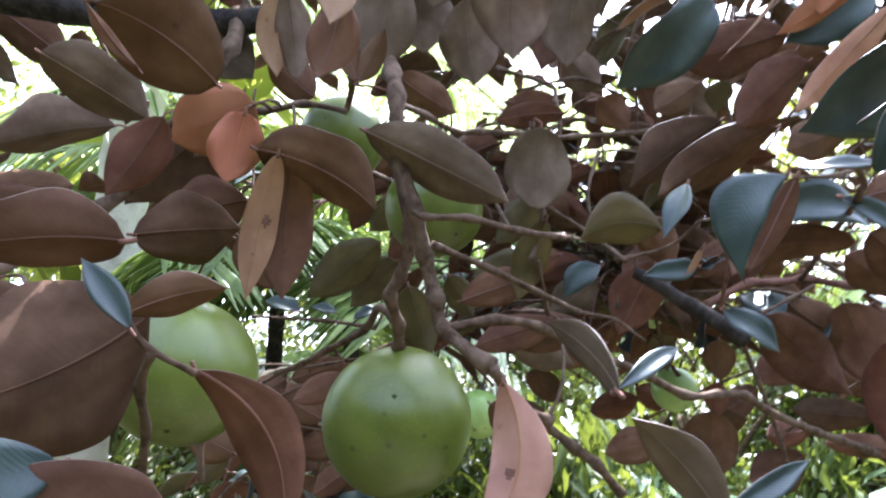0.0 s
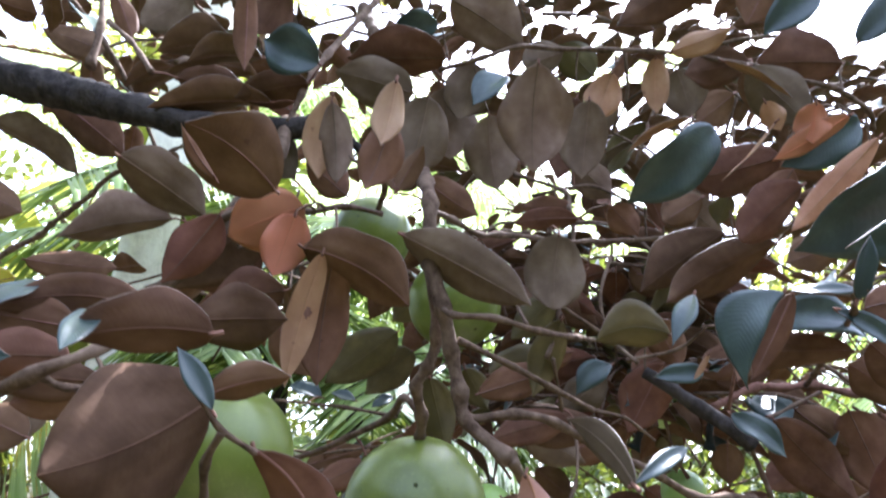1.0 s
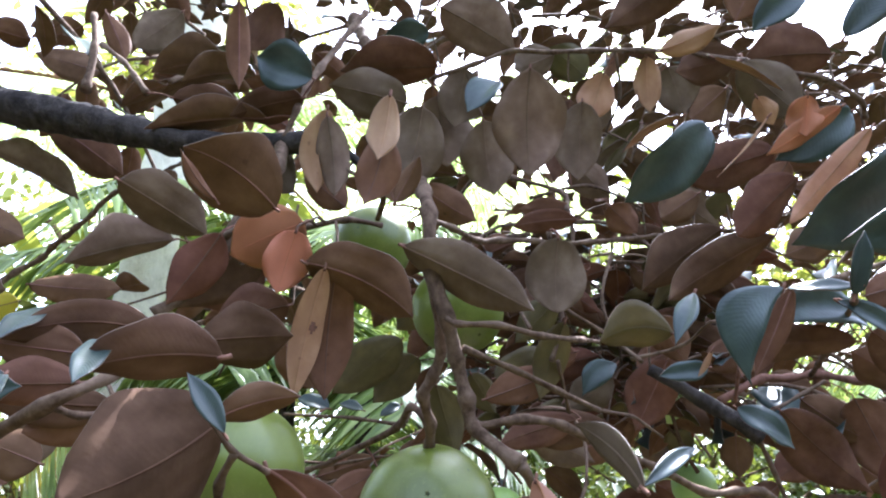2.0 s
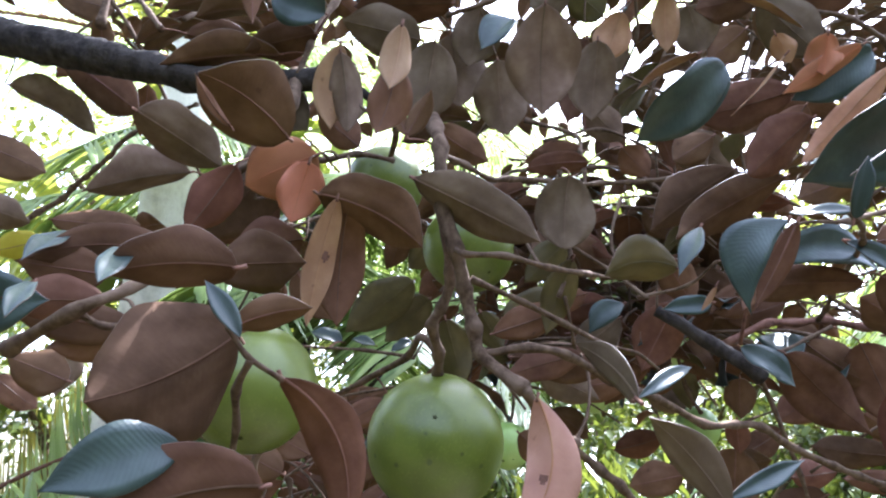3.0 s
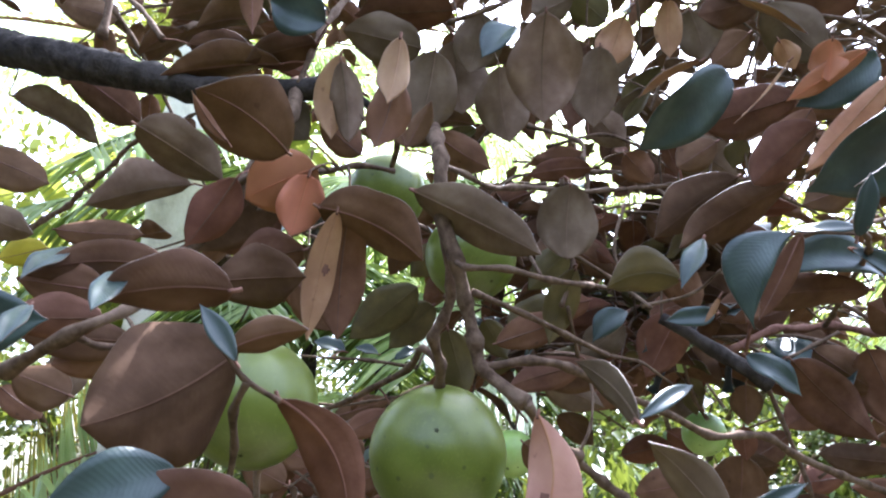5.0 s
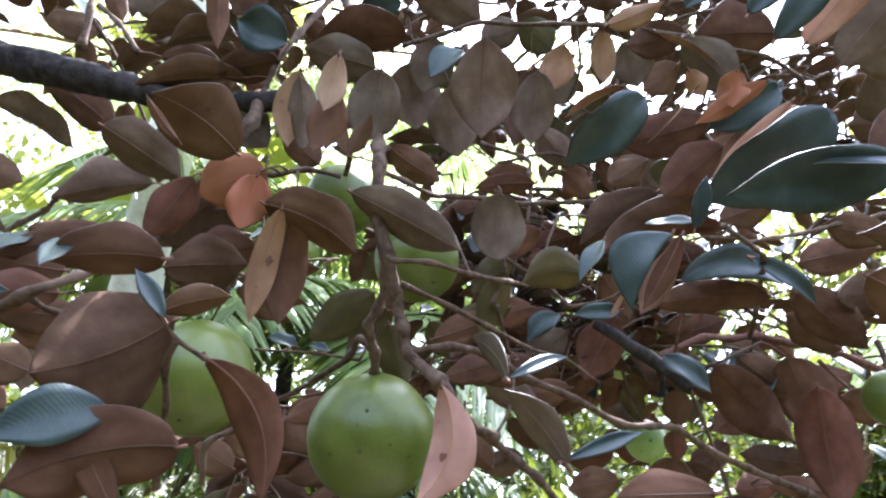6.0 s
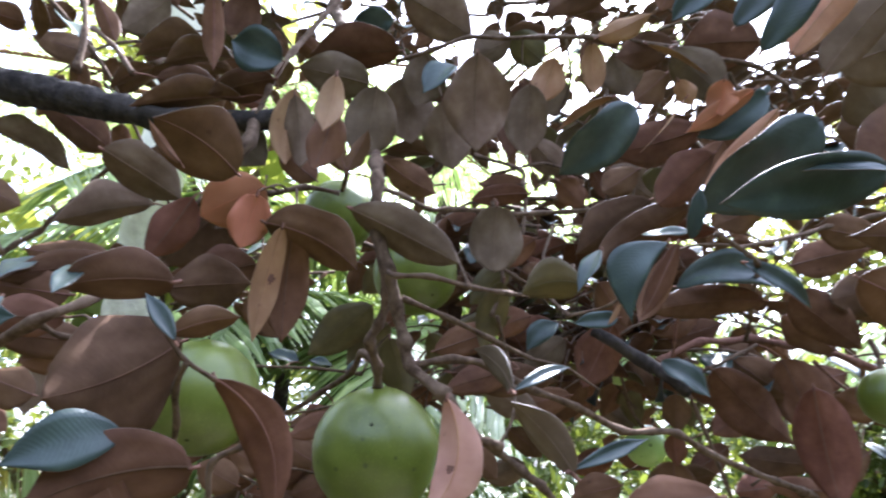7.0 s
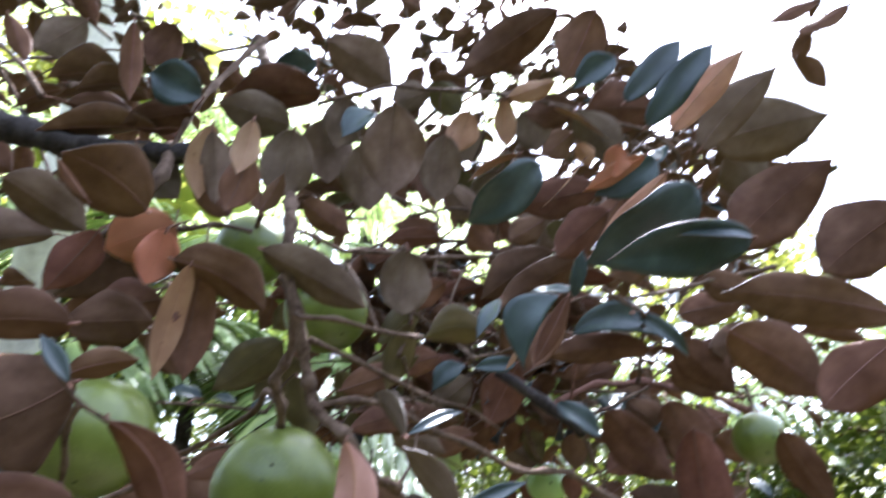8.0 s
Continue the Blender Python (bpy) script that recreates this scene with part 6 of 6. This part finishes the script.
def palm(foot, height, lean, fronds, length, seed, label, leaflet=0.5, hang=0.35, trunk_r=0.11, start=0.0, mat=None):
    ob = tagged(new("palm_tree"), label, "palm", group="palms behind the fruit tree")
    rnd = random.Random(seed)
    top = Vector(foot) + Vector((lean[0], lean[1], height))
    palm_trunk(ob, foot, top, trunk_r * 1.25, trunk_r)
    for k in range(fronds):
        w = start + 6.2832 * k / fronds + rnd.uniform(-0.2, 0.2)
        rise = rnd.uniform(0.05, 0.75)
        frond(ob, top, (math.cos(w), math.sin(w), 0), rise, rise * 0.5 + rnd.uniform(0.25, 0.5), length * rnd.uniform(0.85, 1.1), leaflet, hang, seed * 50 + k, mat)
    return ob


low, high = Vector((-1.31, 3.48, 2.36)), Vector((-1.20, 3.34, 2.80))
rise = (high - low) / (high.z - low.z)
foot, top = low - rise * low.z, high + rise * 0.85
palm((foot.x - 0.05, foot.y, -0.05), top.z, (top.x - foot.x, top.y - foot.y), 11, 2.3, 3, "coconut palm with a pale ringed trunk and long feather fronds", 0.55, 0.35, 0.088, 0.4, mat=PALM_PALE_SUNLIT)
pc = Vector((-0.46, 2.85, 2.76))
palm((pc.x, pc.y, -0.05), pc.z, (0.05, 0.0), 10, 1.5, 7, "slender palm with dense green fronds", 0.42, 0.45, 0.032, 0.0)
pf = Vector((-0.19, 3.49, 1.81))
palm((pf.x, pf.y, -0.05), pf.z, (0.04, 0.0), 10, 1.15, 15, "low palm with dark green fronds", 0.36, 0.4, 0.03, 0.5)
pg = Vector((-0.11, 2.26, 2.20))
palm((pg.x, pg.y, -0.05), pg.z, (0.03, 0.0), 12, 0.85, 27, "low palm with dark green fronds", 0.34, 0.3, 0.026, 0.2)
pd = Vector((0.51, 3.81, 3.91))
palm((pd.x - 0.5, pd.y, -0.05), pd.z, (0.5, 0.1), 11, 2.0, 9, "tall palm with feather fronds, sunlight put into their colour", 0.5, 0.5, 0.06, 0.8, mat=PALM_PALE_SUNLIT)
pe = Vector((3.34, 2.74, 2.53))
palm((pe.x + 0.3, pe.y, -0.05), pe.z, (-0.3, 0.1), 10, 1.6, 12, "palm with bright sunlit fronds", 0.45, 0.5, 0.08, 0.3)

# a bare pale trunk that stands nearer, its crown far overhead
bare_low, bare_high = Vector((-0.956, 2.390, 2.143)), Vector((-0.901, 2.259, 2.482))
rise = (bare_high - bare_low) / (bare_high.z - bare_low.z)
foot, top = bare_low - rise * (bare_low.z + 0.05), bare_high + rise * 2.6
palm(tuple(foot), top.z + 0.05, (top.x - foot.x, top.y - foot.y), 9, 1.6, 17, "palm with a pale ringed trunk, bright light put into its colour", 0.45, 0.4, 0.078, 0.2, mat=PALM_PALE_SUNLIT)

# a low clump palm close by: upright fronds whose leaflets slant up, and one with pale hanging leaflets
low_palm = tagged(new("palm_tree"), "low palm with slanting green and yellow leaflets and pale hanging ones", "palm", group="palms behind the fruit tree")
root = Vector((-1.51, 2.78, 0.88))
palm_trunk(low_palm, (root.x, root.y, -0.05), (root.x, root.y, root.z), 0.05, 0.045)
frond(low_palm, (-1.64, 3.10, 0.70), (0.05, 0.1, 0), 1.95, 0.1, 0.7, 0.5, -0.8, 501, PALM_PALE_SUNLIT, 62, wide_by=1.0)
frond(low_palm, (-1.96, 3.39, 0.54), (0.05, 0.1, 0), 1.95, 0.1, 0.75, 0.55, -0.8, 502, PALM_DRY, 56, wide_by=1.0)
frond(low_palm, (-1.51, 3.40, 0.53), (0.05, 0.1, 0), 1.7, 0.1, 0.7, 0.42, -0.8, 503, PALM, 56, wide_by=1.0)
frond(low_palm, root + Vector((-0.35, -0.1, 0.3)), (0.9, -0.15, 0), 0.75, 0.25, 0.95, 0.75, 1.7, 504, PALM_PALE_SUNLIT, 9, wide_by=1.3)
frond(low_palm, root, (-0.9, -0.1, 0), 1.0, 0.6, 0.9, 0.5, 0.2, 505, PALM_DRY, 36)


# ---- broad-leaved trees and shrubs behind ----
def broad_tree(name, foot, height, spread, leaves, size, seed, mat, label, category, low=0.35, stems=1, slim=1.0, hang=0.35):
    """A tapered trunk with limbs and a crown of many small bent leaves set in uneven clumps."""
    rnd = random.Random(seed)
    ob = tagged(new(name), label, category, group="greenery behind the fruit tree")
    foot = Vector(foot)
    tips = []
    tv, tf = [], []
    for s in range(stems):
        off = Vector((rnd.uniform(-1, 1), rnd.uniform(-1, 1), 0)) * (0.25 if stems > 1 else 0.0)
        crown = foot + off * 2 + Vector((rnd.uniform(-0.1, 0.1) * height, rnd.uniform(-0.1, 0.1) * height, height * 0.62))
        tube([foot + off - Vector((0, 0, 0.1)), foot + off * 1.4 + Vector((0.03, 0, height * 0.3)), crown], 0.035 * height ** 0.8 / stems ** 0.5, 0.012 * height ** 0.8, 8, 5, 0.15, tv, tf)
        for q in range(14 // min(stems, 3)):
            t = rnd.uniform(low, 1.0)
            b = foot + off * 1.4 + (crown - foot - off * 1.4) * t
            w, out = rnd.uniform(0, 6.28), spread * rnd.uniform(0.45, 1.0) * (1.15 - 0.5 * t)
            e = b + Vector((math.cos(w) * out, math.sin(w) * out, height * rnd.uniform(0.02, 0.38)))
            midp = b.lerp(e, 0.5) + Vector((0, 0, 0.06 * height))
            lv, lf = tube([b, midp, e], 0.011 * height ** 0.8, 0.004 * height ** 0.8, 6, 4, 0.15)
            part("limb", lv, lf, [BARK_TWIG], ob)
            tips += [e, midp, b.lerp(e, 0.75) + Vector((0, 0, 0.04 * height))]
    part("trunk", tv, tf, [BARK_TWIG], ob)
    v, f = [], []
    for k in range(leaves):
        c = rnd.choice(tips)
        p = c + Vector((rnd.gauss(0, 1), rnd.gauss(0, 1), rnd.gauss(0, 0.75))) * spread * 0.17
        d = Vector((rnd.gauss(0, 1), rnd.gauss(0, 1), rnd.gauss(-hang, 0.6))).normalized()
        up = Vector((rnd.gauss(0, 0.45), rnd.gauss(0, 0.45), 1))
        x = d.cross(up).normalized()
        z = x.cross(d)
        ln = size * rnd.uniform(0.6, 1.25)
        wd = ln * rnd.uniform(0.22, 0.3) * slim
        n0 = len(v)
        v += [p, p + d * ln * 0.35 + x * wd + z * wd * 0.35, p + d * ln * 0.45, p + d * ln * 0.35 - x * wd + z * wd * 0.35, p + d * ln * 0.75 + x * wd * 0.75 - z * ln * 0.04,
              p + d * ln - z * ln * 0.14, p + d * ln * 0.75 - x * wd * 0.75 - z * ln * 0.04]
        f += [(n0, n0 + 2, n0 + 1), (n0, n0 + 3, n0 + 2), (n0 + 1, n0 + 2, n0 + 5, n0 + 4), (n0 + 2, n0 + 3, n0 + 6, n0 + 5)]
    part("crown", v, f, [mat], ob)
    return ob


def ground_under(p):
    return (p[0], p[1], 0.0)


broad_tree("shrub", ground_under((0.49, 4.64, 1.94)), 3.0, 1.3, 5200, 0.079, 21, BROAD, "leafy green shrub in the shade of the trees", "shrub", 0.1, 3)
broad_tree("shrub", ground_under((1.84, 3.96, 1.87)), 2.6, 1.2, 5200, 0.073, 22, BROAD, "leafy green shrub in the shade of the trees", "shrub", 0.1, 3)
broad_tree("shrub", ground_under((3.25, 3.99, 1.90)), 3.5, 1.3, 7000, 0.079, 23, BROAD, "leafy green shrub in the shade of the trees", "shrub", 0.1, 3)
broad_tree("shrub", ground_under((3.58, 3.10, 2.07)), 2.9, 1.1, 6000, 0.079, 24, BROAD, "leafy green shrub in the shade of the trees", "shrub", 0.1, 3)
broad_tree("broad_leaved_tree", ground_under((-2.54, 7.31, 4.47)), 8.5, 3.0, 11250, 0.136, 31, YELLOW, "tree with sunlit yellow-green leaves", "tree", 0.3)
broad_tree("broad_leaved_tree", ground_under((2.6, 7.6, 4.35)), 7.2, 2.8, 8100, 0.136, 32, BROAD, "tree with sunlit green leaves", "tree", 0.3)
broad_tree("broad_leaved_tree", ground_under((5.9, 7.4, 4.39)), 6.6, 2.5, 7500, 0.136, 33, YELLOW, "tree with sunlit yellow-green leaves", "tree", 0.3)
broad_tree("broad_leaved_tree", ground_under((-6.61, 7.32, 3.65)), 6.5, 2.6, 7500, 0.136, 34, BROAD, "tree with sunlit green leaves", "tree", 0.3)
broad_tree("broad_leaved_tree", ground_under((-0.32, 9.26, 2.77)), 6.0, 2.6, 6000, 0.160, 35, BROAD, "tree with sunlit green leaves", "tree", 0.25)
broad_tree("broad_leaved_tree", ground_under((4.51, 8.63, 2.85)), 6.0, 2.6, 6000, 0.160, 36, BROAD, "tree with sunlit green leaves", "tree", 0.25)
broad_tree("broad_leaved_tree", (-1.20, 3.10, 0.0), 4.15, 0.8, 330, 0.24, 191, YELLOW, "young tree with large sunlit yellow-green leaves", "tree", 0.6)
for k, (px, depth) in enumerate(((-0.7, 6.4), (0.1, 6.0), (0.9, 6.2), (1.8, 6.0), (2.7, 5.6), (3.5, 5.0))):
    broad_tree("shrub", (px, depth, 0.0), 2.1 + 0.25 * (k % 3), 1.1, 3800, 0.085, 60 + k, YELLOW if k % 3 == 1 else BROAD,
               "low leafy shrub in a row behind the trees", "shrub", 0.05, 3)
# low plants with large leaves, sunlight put into their pale colour
broad_tree("shrub", (1.77, 2.46, 0.0), 1.70, 0.6, 700, 0.14, 171, SUNLIT_PALE_LEAF, "low plant with large pale leaves, sunlight put into their colour", "shrub", 0.3, 3)
broad_tree("shrub", (1.62, 2.93, 0.0), 1.48, 0.55, 700, 0.13, 172, SUNLIT_PALE_LEAF, "low plant with large pale leaves, sunlight put into their colour", "shrub", 0.3, 3)
# dark undergrowth behind the low palm and under the fruits
for k, (px, depth, tall) in enumerate(((-2.9, 3.5, 2.5), (-2.1, 3.8, 2.6), (-3.6, 4.4, 2.8), (-1.5, 4.6, 2.7), (-0.5, 4.7, 2.5), (1.1, 5.2, 2.3))):
    broad_tree("shrub", (px, depth, 0.0), tall, 0.95, 4200, 0.075, 130 + k, BROAD, "low leafy shrub in deep shade", "shrub", 0.05, 3)
# thickets of narrow drooping blades, dark in the shade
broad_tree("shrub", (0.89, 2.53, 0.0), 1.80, 0.62, 3600, 0.11, 181, BROAD, "thicket of narrow drooping dark green blades", "shrub", 0.1, 3, 0.42, 1.3)
broad_tree("shrub", (1.56, 2.70, 0.0), 1.73, 0.62, 3600, 0.11, 182, BROAD, "thicket of narrow drooping dark green blades", "shrub", 0.1, 3, 0.42, 1.3)
broad_tree("shrub", (1.25, 2.93, 0.0), 1.87, 0.62, 3600, 0.11, 183, BROAD, "thicket of narrow drooping dark green blades", "shrub", 0.1, 3, 0.42, 1.3)
broad_tree("shrub", (0.61, 2.90, 0.0), 1.69, 0.62, 3600, 0.11, 184, BROAD, "thicket of narrow drooping dark green blades", "shrub", 0.1, 3, 0.42, 1.3)
# unseen trees added round behind the camera to cut the low sky light
for k in range(9):
    w = radians(165 + 26 * k + 6 * (k % 2))
    broad_tree("broad_leaved_tree", (4.3 * math.cos(w), 4.3 * math.sin(w) + 0.3, 0.0), (3.9 if k < 5 else 3.1) + 0.3 * (k % 3), 1.8, 6000, 0.22, 80 + k, BROAD,
               "unseen leafy tree added round the clearing to dim the sky light", "tree", 0.03)
